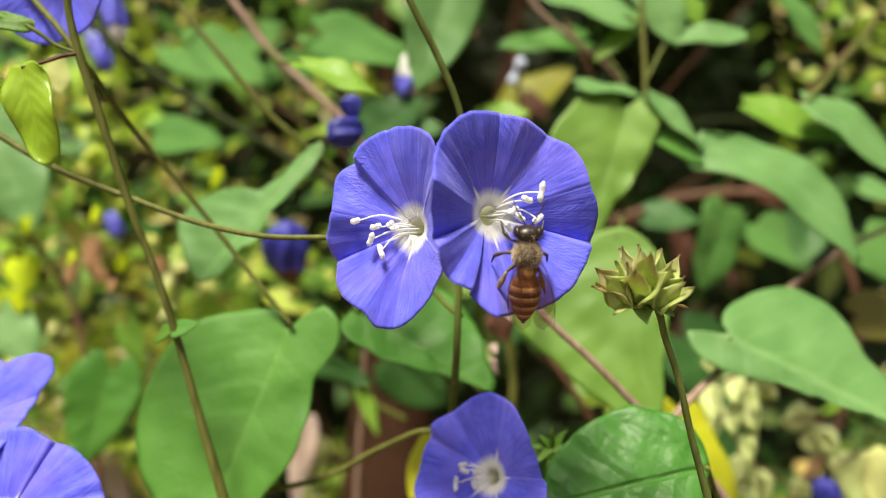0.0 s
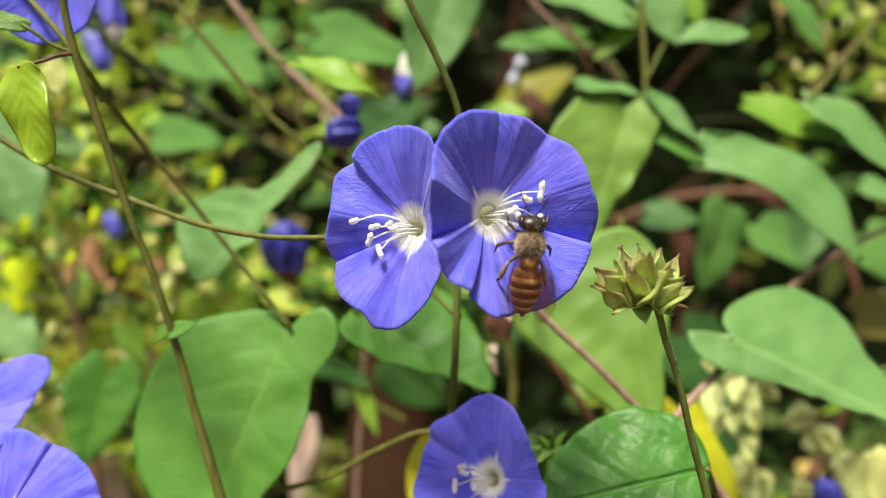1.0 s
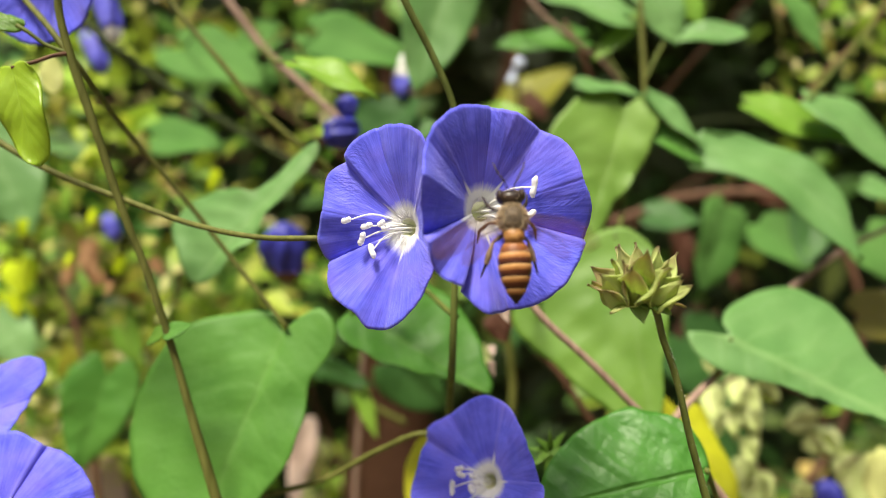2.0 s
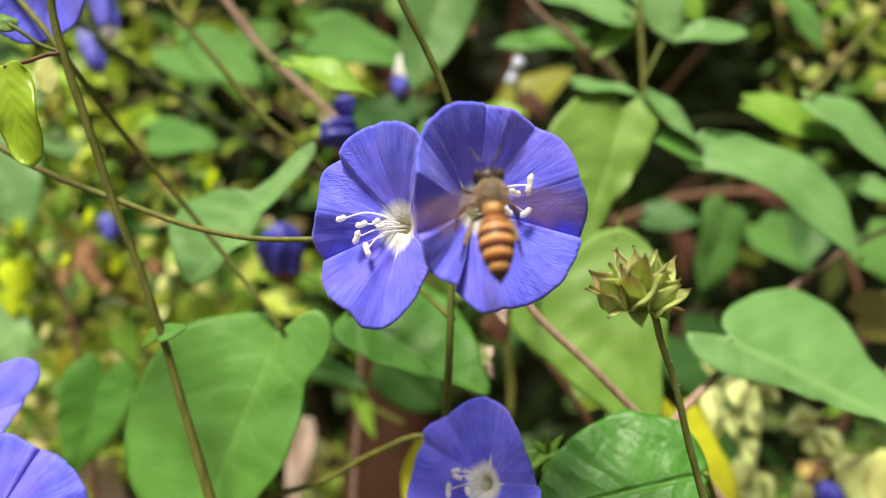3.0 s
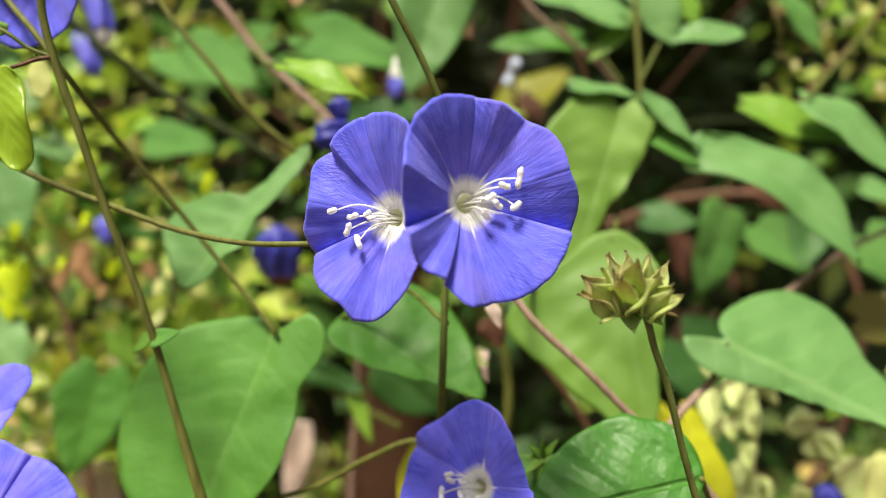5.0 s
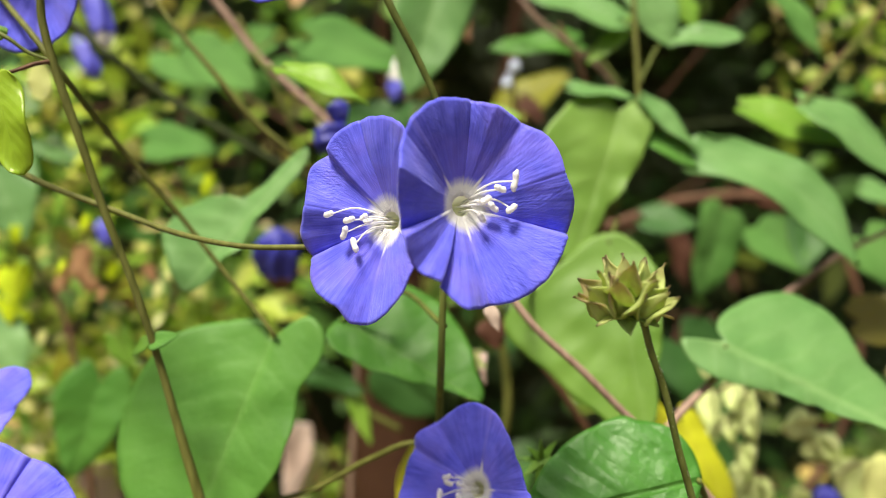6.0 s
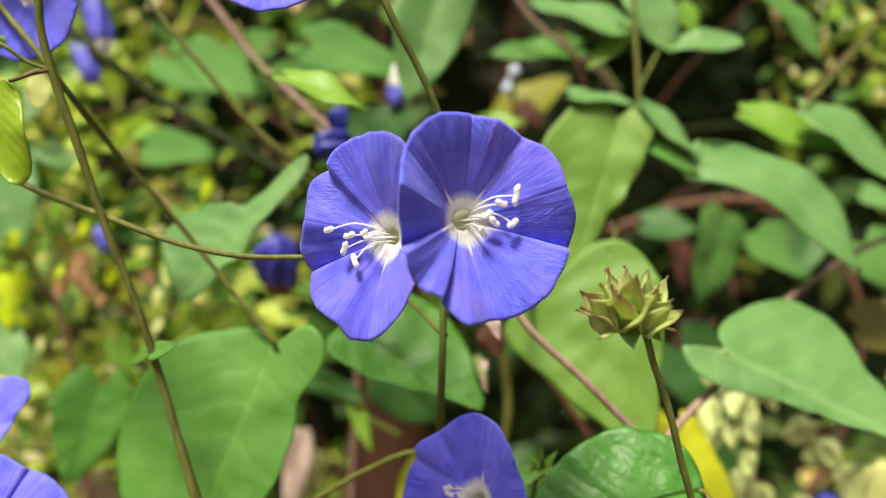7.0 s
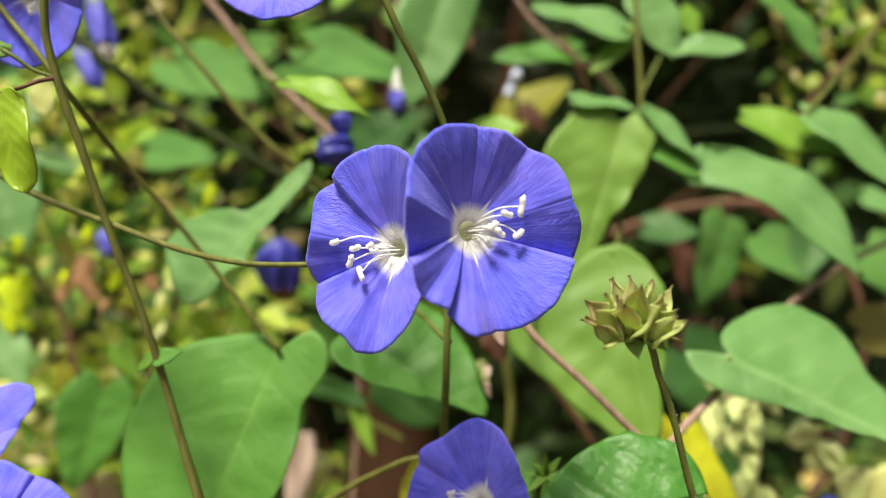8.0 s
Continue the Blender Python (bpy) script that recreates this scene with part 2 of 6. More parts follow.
def spline(points, n):
    """n points along a smooth curve through the given ones, even where they stand far apart."""
    p = [Vector(q) for q in points]
    gaps = [max(1e-9, (b - a).length) for a, b in zip(p, p[1:])]
    tang = []
    for i in range(len(p)):
        if i == 0:
            tang.append((p[1] - p[0]) / gaps[0])
        elif i == len(p) - 1:
            tang.append((p[-1] - p[-2]) / gaps[-1])
        else:
            d0, d1 = (p[i] - p[i - 1]) / gaps[i - 1], (p[i + 1] - p[i]) / gaps[i]
            tang.append((d0 * gaps[i] + d1 * gaps[i - 1]) / (gaps[i] + gaps[i - 1]))
    segs, out = len(p) - 1, []
    for i in range(n):
        s = i / (n - 1) * segs
        k = min(int(s), segs - 1)
        f = s - k
        h = gaps[k]
        f2, f3 = f * f, f * f * f
        out.append(p[k] * (2 * f3 - 3 * f2 + 1) + tang[k] * h * (f3 - 2 * f2 + f) + p[k + 1] * (3 * f2 - 2 * f3) + tang[k + 1] * h * (f3 - f2))
    return out


def tube(points, radii, sides=10, n=0, bumps=0.06, seed=0.0):
    """A tapered round stalk through the points; radii in millimetres at even steps."""
    n = n or 8 * len(points)
    path = spline(points, n)
    verts, faces, uvs = [], [], []
    side = Vector((0.31, -0.8, 0.5))
    for i, q in enumerate(path):
        d = (path[min(i + 1, n - 1)] - path[max(i - 1, 0)]).normalized()
        side = (side - side.dot(d) * d).normalized()
        up = d.cross(side)
        s = i / (n - 1) * (len(radii) - 1)
        k = min(int(s), len(radii) - 2)
        r = (radii[k] * (1 - s + k) + radii[k + 1] * (s - k)) * MM
        for j in range(sides):
            a = 2 * math.pi * j / sides
            w = 1 + bumps * noise.noise(Vector((i * 0.35, 2 * math.cos(a), 2 * math.sin(a) + seed)))
            verts.append(q + (side * math.cos(a) + up * math.sin(a)) * r * w)
            uvs.append((j / sides, i / n))
    for i in range(n - 1):
        for j in range(sides):
            a, b = i * sides + j, i * sides + (j + 1) % sides
            faces.append((a, b, b + sides, a + sides))
    faces.append(tuple(range(sides))[::-1])
    faces.append(tuple(range((n - 1) * sides, n * sides)))
    return mesh_from("tube", verts, faces, uvs)


def local(parent, points):
    inv = parent.matrix_basis.inverted()
    return [inv @ Vector(p) for p in points]


def stem(parent, points, widths, material, name="stem", label="", sides=10):
    """Points in the world, widths in millimetres."""
    me = tube(local(parent, points), [w / 2 for w in widths], sides, seed=len(points) + points[0].x * 900)
    return add(name, me, material, parent, label)


def leaf_mesh(length, width, cordate=0.2, fold=0.25, bend=0.15, wave=0.03, point=0.85, seed=0.0, twist=0.0, arch=0.0, quilt=0.006, skew=0.0, belly=0.42, nl=26, nw=14):
    """A heart-shaped or oval blade, base at the origin, tip along +y, upper face +z; millimetres."""
    verts, faces, uvs = [], [], []
    peak = max((1 - s) ** point * (s + 0.14) ** belly for s in [i / 50 for i in range(51)])
    for i in range(nl + 1):
        s = (i / nl) ** 1.15
        half = width / 2 * (1 - s) ** point * (s + 0.14) ** belly / peak
        for j in range(nw + 1):
            u = j / nw * 2 - 1
            au = abs(u)
            x = u * half * (1 + (skew if u > 0 else -skew))
            y = length * (s - cordate * (1 - 2.2 * (skew if u > 0 else -skew)) * (1 - s) ** 2.5 * math.sin(min(1.0, au * 1.25) * math.pi * 0.72))
            y += length * 0.085 * (1 - s) ** 7 * max(0.0, (au - 0.55) / 0.45) ** 2
            z = fold * abs(x) * (1 - 0.5 * au) - bend * length * s * s
            z += wave * length * au ** 1.5 * math.sin(s * 9 + seed + (2.1 if u > 0 else 0))
            z += (0.007 + quilt) * length * noise.noise(Vector((x / length * 7, y / length * 7, seed)))
            z -= quilt * length * math.cos((s - 0.34 * au) * 6 * 2 * math.pi) * au * (1 - au) * 2
            x += arch * length * 4 * s * (1 - s)
            a = twist * s
            x, z = x * math.cos(a) - z * math.sin(a), x * math.sin(a) + z * math.cos(a)
            verts.append((x * MM, y * MM, z * MM))
            uvs.append((u, s))
    k = nw + 1
    for i in range(nl):
        for j in range(nw):
            faces.append((i * k + j, i * k + j + 1, (i + 1) * k + j + 1, (i + 1) * k + j))
    return mesh_from("leaf", verts, faces, uvs)


def eased(x, rows, period=0.0):
    """A smooth value at x through rows of (place, value) that never overshoots; period closes the row into a ring."""
    if period:
        x = rows[0][0] + (x - rows[0][0]) % period
        rows = [(rows[-1][0] - period, rows[-1][1]), *rows, (rows[0][0] + period, rows[0][1]), (rows[1][0] + period, rows[1][1])]
    slope = [(b[1] - a[1]) / (b[0] - a[0]) for a, b in zip(rows, rows[1:])]
    tang = [slope[0], *[2 * a * b / (a + b) if a * b > 0 else 0.0 for a, b in zip(slope, slope[1:])], slope[-1]]
    k = max(0, min(len(rows) - 2, sum(1 for r in rows if r[0] <= x) - 1))
    w = rows[k + 1][0] - rows[k][0]
    f = (x - rows[k][0]) / w
    return (rows[k][1] * (2 * f ** 3 - 3 * f * f + 1) + rows[k + 1][1] * (3 * f * f - 2 * f ** 3)
            + w * (tang[k] * (f ** 3 - 2 * f * f + f) + tang[k + 1] * (f ** 3 - f * f)))


def lobed_leaf_mesh(length, outline, fold=0.2, bend=0.1, wave=0.02, seed=0.0, quilt=0.006, hub=0.4, na=112, nq=15):
    """A blade of uneven outline, base at the origin, tip along +y: outline rows are the angle from the tip, in degrees,
    and the reach from the blade's middle as a share of its length."""
    verts, faces, uvs = [(0.0, hub * length * MM, -bend * length * hub * hub * MM)], [], [(0.0, hub)]
    broad = max(r * abs(math.sin(radians(a))) for a, r in outline) * length
    for i in range(1, nq + 1):
        q = (i / nq) ** 0.85
        for j in range(na):
            deg = -180 + 360 * j / na
            a = radians(deg)
            edge = eased(deg, outline, 360.0) * (1 + 0.012 * noise.noise(Vector((math.cos(a) * 5, math.sin(a) * 5, seed))))
            x, y = math.sin(a) * edge * q * length, (hub + math.cos(a) * edge * q) * length
            s, side = y / length, abs(x) / broad
            z = fold * math.sqrt(x * x + (0.03 * broad) ** 2) * (1 - 0.35 * side) - bend * length * s * abs(s)
            z += wave * length * q ** 4 * math.sin(4 * a + seed) + (0.012 + quilt) * length * noise.noise(Vector((x / length * 6, y / length * 6, seed)))
            z -= quilt * length * math.cos((s - 0.34 * side) * 6 * 2 * math.pi) * side * (1 - side) * 2
            verts.append((x * MM, y * MM, z * MM))
            uvs.append((x / broad, s))
    for j in range(na):
        b = (j + 1) % na
        faces.append((0, 1 + b, 1 + j))
        for i in range(nq - 1):
            o = 1 + i * na
            faces.append((o + j, o + b, o + na + b, o + na + j))
    return mesh_from("leaf", verts, faces, uvs)


def facing(base, tip, face):
    """The turn that lays +y from base to tip with +z as near to face as it goes."""
    y = (tip - base).normalized()
    z = Vector(face)
    z = (z - z.dot(y) * y).normalized()
    x = y.cross(z)
    return Matrix((x, y, z)).transposed()


def leaf(parent, base, tip, width, material, face=(0, -1, 0.6), petiole=None, label="", rib=True, outline=(), **shape):
    """A blade under parent from base to tip in the world, with its midrib and, if petiole gives points, its stalk."""
    length = (tip - base).length / MM
    shape.setdefault("seed", base.x * 700 + base.z * 300)
    me = lobed_leaf_mesh(length, outline, **shape) if outline else leaf_mesh(length, width, **shape)
    m = parent.matrix_basis.inverted() @ (Matrix.Translation(base) @ facing(base, tip, face).to_4x4())
    ob = add("leaf", me, material, parent, label, m)
    solid = ob.modifiers.new("thickness", "SOLIDIFY")
    solid.thickness, solid.offset = 0.00018, -1
    if rib:
        bend, tw = shape.get("bend", 0.15), shape.get("twist", 0.0)
        pts = []
        for i in range(8):
            s = i / 7 * 0.93
            z = -bend * length * s * s - 0.5
            pts.append(((shape.get("arch", 0.0) * length * 4 * s * (1 - s) - z * math.sin(tw * s)) * MM, length * s * MM, z * math.cos(tw * s) * MM))
        w = max(0.25, length * 0.008)
        add("midrib", tube(pts, [w, w * 0.7, w * 0.3], 6, 16), material, ob)
    if petiole:
        stem(parent, [*petiole, base], [0.9, 0.8, 0.8], STEM_GREEN, "petiole")
    return ob


def flower(name, where, axis, up, radius, depth, label, ribs=(), bands=(57, 132, 199, 277, 343), grooved=(), seed=0.0, stamens=(), lean=(0, 0), tubelen=9.0):
    """A funnel flower: throat at where, opening along axis; radius and depth of the funnel in millimetres.
    ribs: the creases of the corolla, each with its angle, its reach and its rise over the throat; grooved: angles of narrow creases; bands: the angles of the five pale midlines;
    stamens: for each the place of its anther across the flower, the anther's slant in degrees and its length."""
    z = Vector(axis).normalized()
    x = Vector(up)
    x = (x - x.dot(z) * z).normalized()
    y = z.cross(x)
    # local +x = right, +y = up, +z = out
    m = Matrix.Translation(where) @ Matrix((-y, x, z)).transposed().to_4x4()
    top = thing(name, m, label, "flower", "blue flowers")
    rnd = random.Random(int(seed * 10) + 5)
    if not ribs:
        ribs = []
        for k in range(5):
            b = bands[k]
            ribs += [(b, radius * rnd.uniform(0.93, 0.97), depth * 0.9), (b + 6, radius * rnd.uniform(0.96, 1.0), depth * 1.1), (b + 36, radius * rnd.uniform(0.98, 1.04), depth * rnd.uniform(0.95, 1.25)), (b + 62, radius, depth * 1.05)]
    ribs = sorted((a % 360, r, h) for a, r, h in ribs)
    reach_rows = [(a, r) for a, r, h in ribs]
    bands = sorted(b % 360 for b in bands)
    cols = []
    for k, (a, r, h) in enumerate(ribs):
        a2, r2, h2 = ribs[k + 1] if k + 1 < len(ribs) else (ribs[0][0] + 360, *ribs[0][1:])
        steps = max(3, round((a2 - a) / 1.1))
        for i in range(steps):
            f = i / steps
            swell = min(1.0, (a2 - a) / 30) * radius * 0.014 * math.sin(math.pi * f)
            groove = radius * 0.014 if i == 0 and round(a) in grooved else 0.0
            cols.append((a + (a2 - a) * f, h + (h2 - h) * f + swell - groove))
    na, nr, r0 = len(cols), 24, radius * 0.108
    verts, faces, uvs = [], [], []
    for i in range(nr + 1):
        q = i / nr
        for deg, rise in cols:
            a = radians(deg)
            k = sum(1 for b in bands if b <= deg % 360) - 1
            lo = bands[k] if k >= 0 else bands[-1] - 360
            hi = bands[(k + 1) % 5] + (360 if k == 4 else 0)
            lob = k + (deg % 360 - lo) / (hi - lo)
            ln = eased(deg % 360, reach_rows, 360.0)
            ln *= 1 + 0.010 * noise.noise(Vector((math.cos(a) * 9, math.sin(a) * 9, seed))) + 0.004 * noise.noise(Vector((math.cos(a) * 30, math.sin(a) * 30, seed)))
            r = r0 + (ln - r0) * q
            h = depth * ((1 - (1 - q) ** 1.15) * 1.08 - 0.08 * q ** 3) + (rise - depth) * q ** 1.08
            near = min(abs(lob - round(lob)), 0.06) / 0.06
            h += radius * 0.016 * (1 - near) ** 2 * min(1.0, q * 3) * (1.15 - q)
            h += radius * 0.03 * q * noise.noise(Vector((math.cos(a) * 3.2, math.sin(a) * 3.2, seed + q * 2.0)))
            h += radius * 0.006 * q * noise.noise(Vector((lob * 12, q * 2.6, seed + 7))) + radius * 0.003 * q * noise.noise(Vector((lob * 30 + q * 6, q * 6, seed + 9)))
            verts.append((r * math.cos(a) * MM, r * math.sin(a) * MM, h * MM))
            uvs.append((lob, q))
    for i in range(nr):
        for j in range(na):
            b = (j + 1) % na
            faces.append((i * na + j, i * na + b, (i + 1) * na + b, (i + 1) * na + j))
    me = bpy.data.meshes.new("corolla")
    me.from_pydata(verts, [], faces)
    layer = me.uv_layers.new(name="UVMap")
    for poly in me.polygons:
        us = [uvs[v][0] for v in poly.vertices]
        for li, v in zip(poly.loop_indices, poly.vertices):
            uu = uvs[v][0]
            layer.data[li].uv = (uu + 5 if max(us) - min(us) > 2.5 and uu < 2.5 else uu, uvs[v][1])
    me.polygons.foreach_set("use_smooth", [True] * len(me.polygons))
    cor = add("corolla", me, PETAL, top)
    sol = cor.modifiers.new("thickness", "SOLIDIFY")
    sol.thickness, sol.offset = 0.00016, -1
    # throat tube
    prof = [(r0 * 1.04, 0.12), (r0 * 0.92, -0.6), (r0 * 0.8, -1.8), (r0 * 0.7, -tubelen * 0.5), (r0 * 0.5, -tubelen)]
    vs, fs = [], []
    for r, h in prof:
        for j in range(24):
            a = j * math.pi / 12
            vs.append((r * math.cos(a) * MM, r * math.sin(a) * MM, h * MM))
    for i in range(4):
        for j in range(24):
            fs.append((i * 24 + j, i * 24 + (j + 1) % 24, i * 24 + 24 + (j + 1) % 24, i * 24 + 24 + j))
    fs.append(tuple(range(96, 120)))
    add("throat", mesh_from("throat", vs, fs), THROAT, top, "pale yellow-green throat tube")
    # silky white hairs round the throat
    vs, fs = [], []
    for _ in range(300):
        a = rnd.uniform(0, 2 * math.pi)
        b = r0 * rnd.uniform(0.85, 1.3)
        ln = rnd.uniform(0.5, 1.3) * radius / 11
        d = Vector((math.cos(a) * rnd.uniform(0.3, 1.0), math.sin(a) * rnd.uniform(0.3, 1.0), rnd.uniform(0.2, 0.7))).normalized()
        p = Vector((b * math.cos(a), b * math.sin(a), 0.0))
        t = Vector((-math.sin(a), math.cos(a), 0)) * 0.085
        k = len(vs)
        vs += [(p + t) * MM, (p - t) * MM, (p + Vector((0, 0, 0.09))) * MM, (p + d * ln) * MM]
        fs += [(k, k + 1, k + 3), (k + 1, k + 2, k + 3), (k + 2, k, k + 3)]
    add("throat_hair", mesh_from("hair", vs, fs, smooth=False), HAIR, top, "fringe of silky white hairs")
    # stamens: filament and two-lobed anther
    for dx, dy, slant, size in stamens:
        a = math.atan2(dy, dx)
        far = math.hypot(dx, dy)
        base = Vector((math.cos(a), math.sin(a), 0)) * r0 * 0.5 + Vector((0, 0, -1.5))
        tip = Vector((dx, dy, depth * (far / radius) ** 0.8 + 1.9))
        midp = base.lerp(tip, 0.55) + Vector((rnd.uniform(-0.1, 0.1) - 0.12 * math.sin(a), rnd.uniform(-0.1, 0.1) + 0.12 * abs(math.cos(a)), 0)) * far
        midp.z = depth * (far * 0.55 / radius) ** 0.8 + 1.3
        fil = add("filament", tube([base * MM, midp * MM, tip * MM], [0.15, 0.125, 0.095], 7, 16, 0.1), WHITE, top)
        d = Vector((math.cos(radians(slant)), math.sin(radians(slant)), rnd.uniform(-0.15, 0.2))).normalized()
        side = Vector((-d.y, d.x, 0)) * size * 0.06
        e = [tip - d * size * 0.5, tip - d * size * 0.3 + side, tip + side * 0.4, tip + d * size * 0.3 + side, tip + d * size * 0.5]
        add("anther", tube([v * MM for v in e], [0.2, 0.44, 0.36, 0.42, 0.16], 9, 18, 0.15, rnd.uniform(0, 9)), WHITE, fil)
    sty = Vector((lean[0] * 2, lean[1] * 2, depth * 0.5 + 1.5))
    st = add("style", tube([Vector((0, 0, -2)) * MM, sty * 0.5 * MM, sty * MM], [0.14, 0.12, 0.1], 6, 12), WHITE, top)
    for sgn in (-1, 1):
        add("stigma", tube([sty * MM, (sty + Vector((0.4 * sgn, 0.2, 0.3))) * MM, (sty + Vector((0.7 * sgn, 0.3, 0.2))) * MM], [0.15, 0.3, 0.12], 8, 10), WHITE, st)
    # calyx of five sepals behind
    for i in range(5):
        a = radians(bands[i] + 36)
        me = leaf_mesh(5.5, 2.2, 0.0, 0.3, 0.1, 0.01, 0.8, i, nl=8, nw=6)
        rad = Vector((math.cos(a), math.sin(a), 0))
        b = (rad * r0 * 0.55 + Vector((0, 0, -tubelen))) * MM
        mm = Matrix.Translation(b) @ facing(Vector((0, 0, 0)), rad * 0.35 + Vector((0, 0, 1)), rad).to_4x4()
        add("sepal", me, SEPAL, top, "", mm)
    return top


def bud(name, base, tip, width, label, low, high, cut=0.45):
    """A furled bud: spindle with twisted pleats and a small calyx."""
    ln = (tip - base).length / MM
    m = Matrix.Translation(base) @ facing(base, tip, (0.3, -1, 0.2)).to_4x4()
    top = thing(name, m, label, "flower bud", "flower buds")
    prof = [(0.0, 0.45), (0.15, 0.74), (0.35, 0.92), (0.6, 1.0), (0.8, 0.88), (0.93, 0.55), (1.0, 0.08)]
    for part_name, lo, hi, mt in (("furled_base", 0.0, cut, low), ("furled_tip", cut, 1.0, high)):
        vs, fs = [], []
        for i in range(13):
            s = lo + (hi - lo) * i / 12
            r = np.interp(s, [p[0] for p in prof], [p[1] for p in prof]) * width / 2
            for j in range(20):
                a = 2 * math.pi * j / 20
                w = r * (1 + 0.26 * math.cos(5 * a + s * 5) + 0.16 * math.cos(3 * a + base.x * 900 + s * 3))
                vs.append((w * math.cos(a) * MM, s * ln * MM, w * math.sin(a) * MM))
        for i in range(12):
            for j in range(20):
                b = (j + 1) % 20
                fs.append((i * 20 + j, i * 20 + b, i * 20 + 20 + b, i * 20 + 20 + j))
        fs.append(tuple(range(20)))
        fs.append(tuple(range(240, 260)))
        add(part_name, mesh_from(part_name, vs, fs), mt, top)
    for i in range(4):
        a = i * math.pi / 2
        rad = Vector((math.cos(a), 0, math.sin(a)))
        me = leaf_mesh(ln * 0.3, width * 0.5, 0.0, 0.3, -0.1, 0.01, 0.8, i, nl=6, nw=4)
        add("sepal", me, SEPAL, top, "", Matrix.Translation(rad * width * 0.12 * MM) @ facing(Vector(), rad * 0.3 + Vector((0, 1, 0)), rad).to_4x4())
    return top


# ---- ground and backdrop ----
def ground_material():
    n = Nodes("soil", 0.9, 0.2)
    a, b = n.noise(9.0, 6.0), n.noise(120.0, 5.0)
    c = n.mix(n.ramp(a, [(0.3, 0.0), (0.7, 1.0)]), (0.05, 0.035, 0.02), (0.13, 0.095, 0.055))
    n.color(n.mix(n.math("MULTIPLY", b, 0.5), c, (0.2, 0.15, 0.08)))
    n.bump(n.math("ADD", a, n.math("MULTIPLY", b, 0.4)), 0.7, 0.01)
    return n.m


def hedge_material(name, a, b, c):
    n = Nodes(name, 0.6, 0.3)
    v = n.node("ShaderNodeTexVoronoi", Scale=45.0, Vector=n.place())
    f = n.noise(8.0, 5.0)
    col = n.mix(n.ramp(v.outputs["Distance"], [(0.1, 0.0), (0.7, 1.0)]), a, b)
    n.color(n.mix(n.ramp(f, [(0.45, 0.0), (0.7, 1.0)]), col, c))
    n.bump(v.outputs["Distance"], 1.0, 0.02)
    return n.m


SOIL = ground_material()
# Near-black greens put the shade inside the hedge into the colour.
HEDGE_SHADE = hedge_material("hedge_interior_shade", (0.006, 0.014, 0.003), (0.018, 0.04, 0.007), (0.022, 0.02, 0.006))


def sheet(name, nx, ny, f, material, label, kind="structure", category="ground"):
    vs = [f(i / nx, j / ny) for j in range(ny + 1) for i in range(nx + 1)]
    fs = [(j * (nx + 1) + i, j * (nx + 1) + i + 1, (j + 1) * (nx + 1) + i + 1, (j + 1) * (nx + 1) + i) for j in range(ny) for i in range(nx)]
    return tagged(add(name, mesh_from(name, vs, fs), material), label, category, "", kind)


def ground_point(u, v):
    x, y = (2 * u - 1), (2 * v - 1)
    x, y = 400 * x * abs(x) ** 3, 400 * y * abs(y) ** 3
    near = max(0.0, 1 - math.hypot(x, y) / 3)
    return (x, y, 0.03 * near * noise.noise(Vector((x * 3, y * 3, 0.5))))


sheet("ground", 120, 120, ground_point, SOIL, "bare brown soil under the climbing vines")


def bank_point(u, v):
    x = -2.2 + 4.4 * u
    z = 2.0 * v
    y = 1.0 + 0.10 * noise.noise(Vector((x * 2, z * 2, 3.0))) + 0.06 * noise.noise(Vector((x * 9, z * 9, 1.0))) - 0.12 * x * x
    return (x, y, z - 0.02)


# Dark sheet stands in for the shade seen between the leaves.
bank = sheet("backdrop", 150, 90, bank_point, HEDGE_SHADE, "backing sheet coloured near black for the shade inside a hedge", category="hedge")
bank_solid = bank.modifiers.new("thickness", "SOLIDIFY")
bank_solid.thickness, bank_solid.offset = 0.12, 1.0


# ---- loose foliage of the hedge ----
def mixed_leaf_material(name, stops, thin_color, rough=0.5):
    n = Nodes(name, rough, 0.4)
    rnd = n.node("ShaderNodeNewGeometry").outputs["Random Per Island"]
    f = n.noise(160.0, 3.0)
    c = n.ramp(rnd, stops)
    n.color(n.mix(n.math("MULTIPLY", f, 0.5), c, n.mix(0.5, c, (0.03, 0.07, 0.015))))
    n.bump(f, 0.3, 0.001)
    n.thin(n.mix(0.5, c, thin_color), 0.35)
    return n.m


# Sunlight and shade are put into these two hedge leaf colours.
LIT_TINT = mixed_leaf_material("hedge_leaves_lit_tint", [(0.0, (0.04, 0.12, 0.015)), (0.25, (0.14, 0.31, 0.04)), (0.5, (0.3, 0.5, 0.05)), (0.8, (0.47, 0.57, 0.08)), (0.93, (0.62, 0.57, 0.14)), (1.0, (0.58, 0.34, 0.16))], (0.45, 0.6, 0.05))
SHADE_TINT = mixed_leaf_material("hedge_leaves_shade_tint", [(0.0, (0.02, 0.06, 0.012)), (0.4, (0.05, 0.13, 0.025)), (0.75, (0.1, 0.21, 0.04)), (0.93, (0.1, 0.09, 0.02)), (1.0, (0.16, 0.11, 0.05))], (0.15, 0.3, 0.03))


# A still darker leaf colour carries the shade deep in the hedge.
DEEP_SHADE_TINT = mixed_leaf_material("hedge_leaves_deep_shade_tint", [(0.0, (0.012, 0.035, 0.007)), (0.5, (0.03, 0.075, 0.014)), (0.9, (0.05, 0.1, 0.02)), (1.0, (0.07, 0.05, 0.02))], (0.08, 0.16, 0.02))


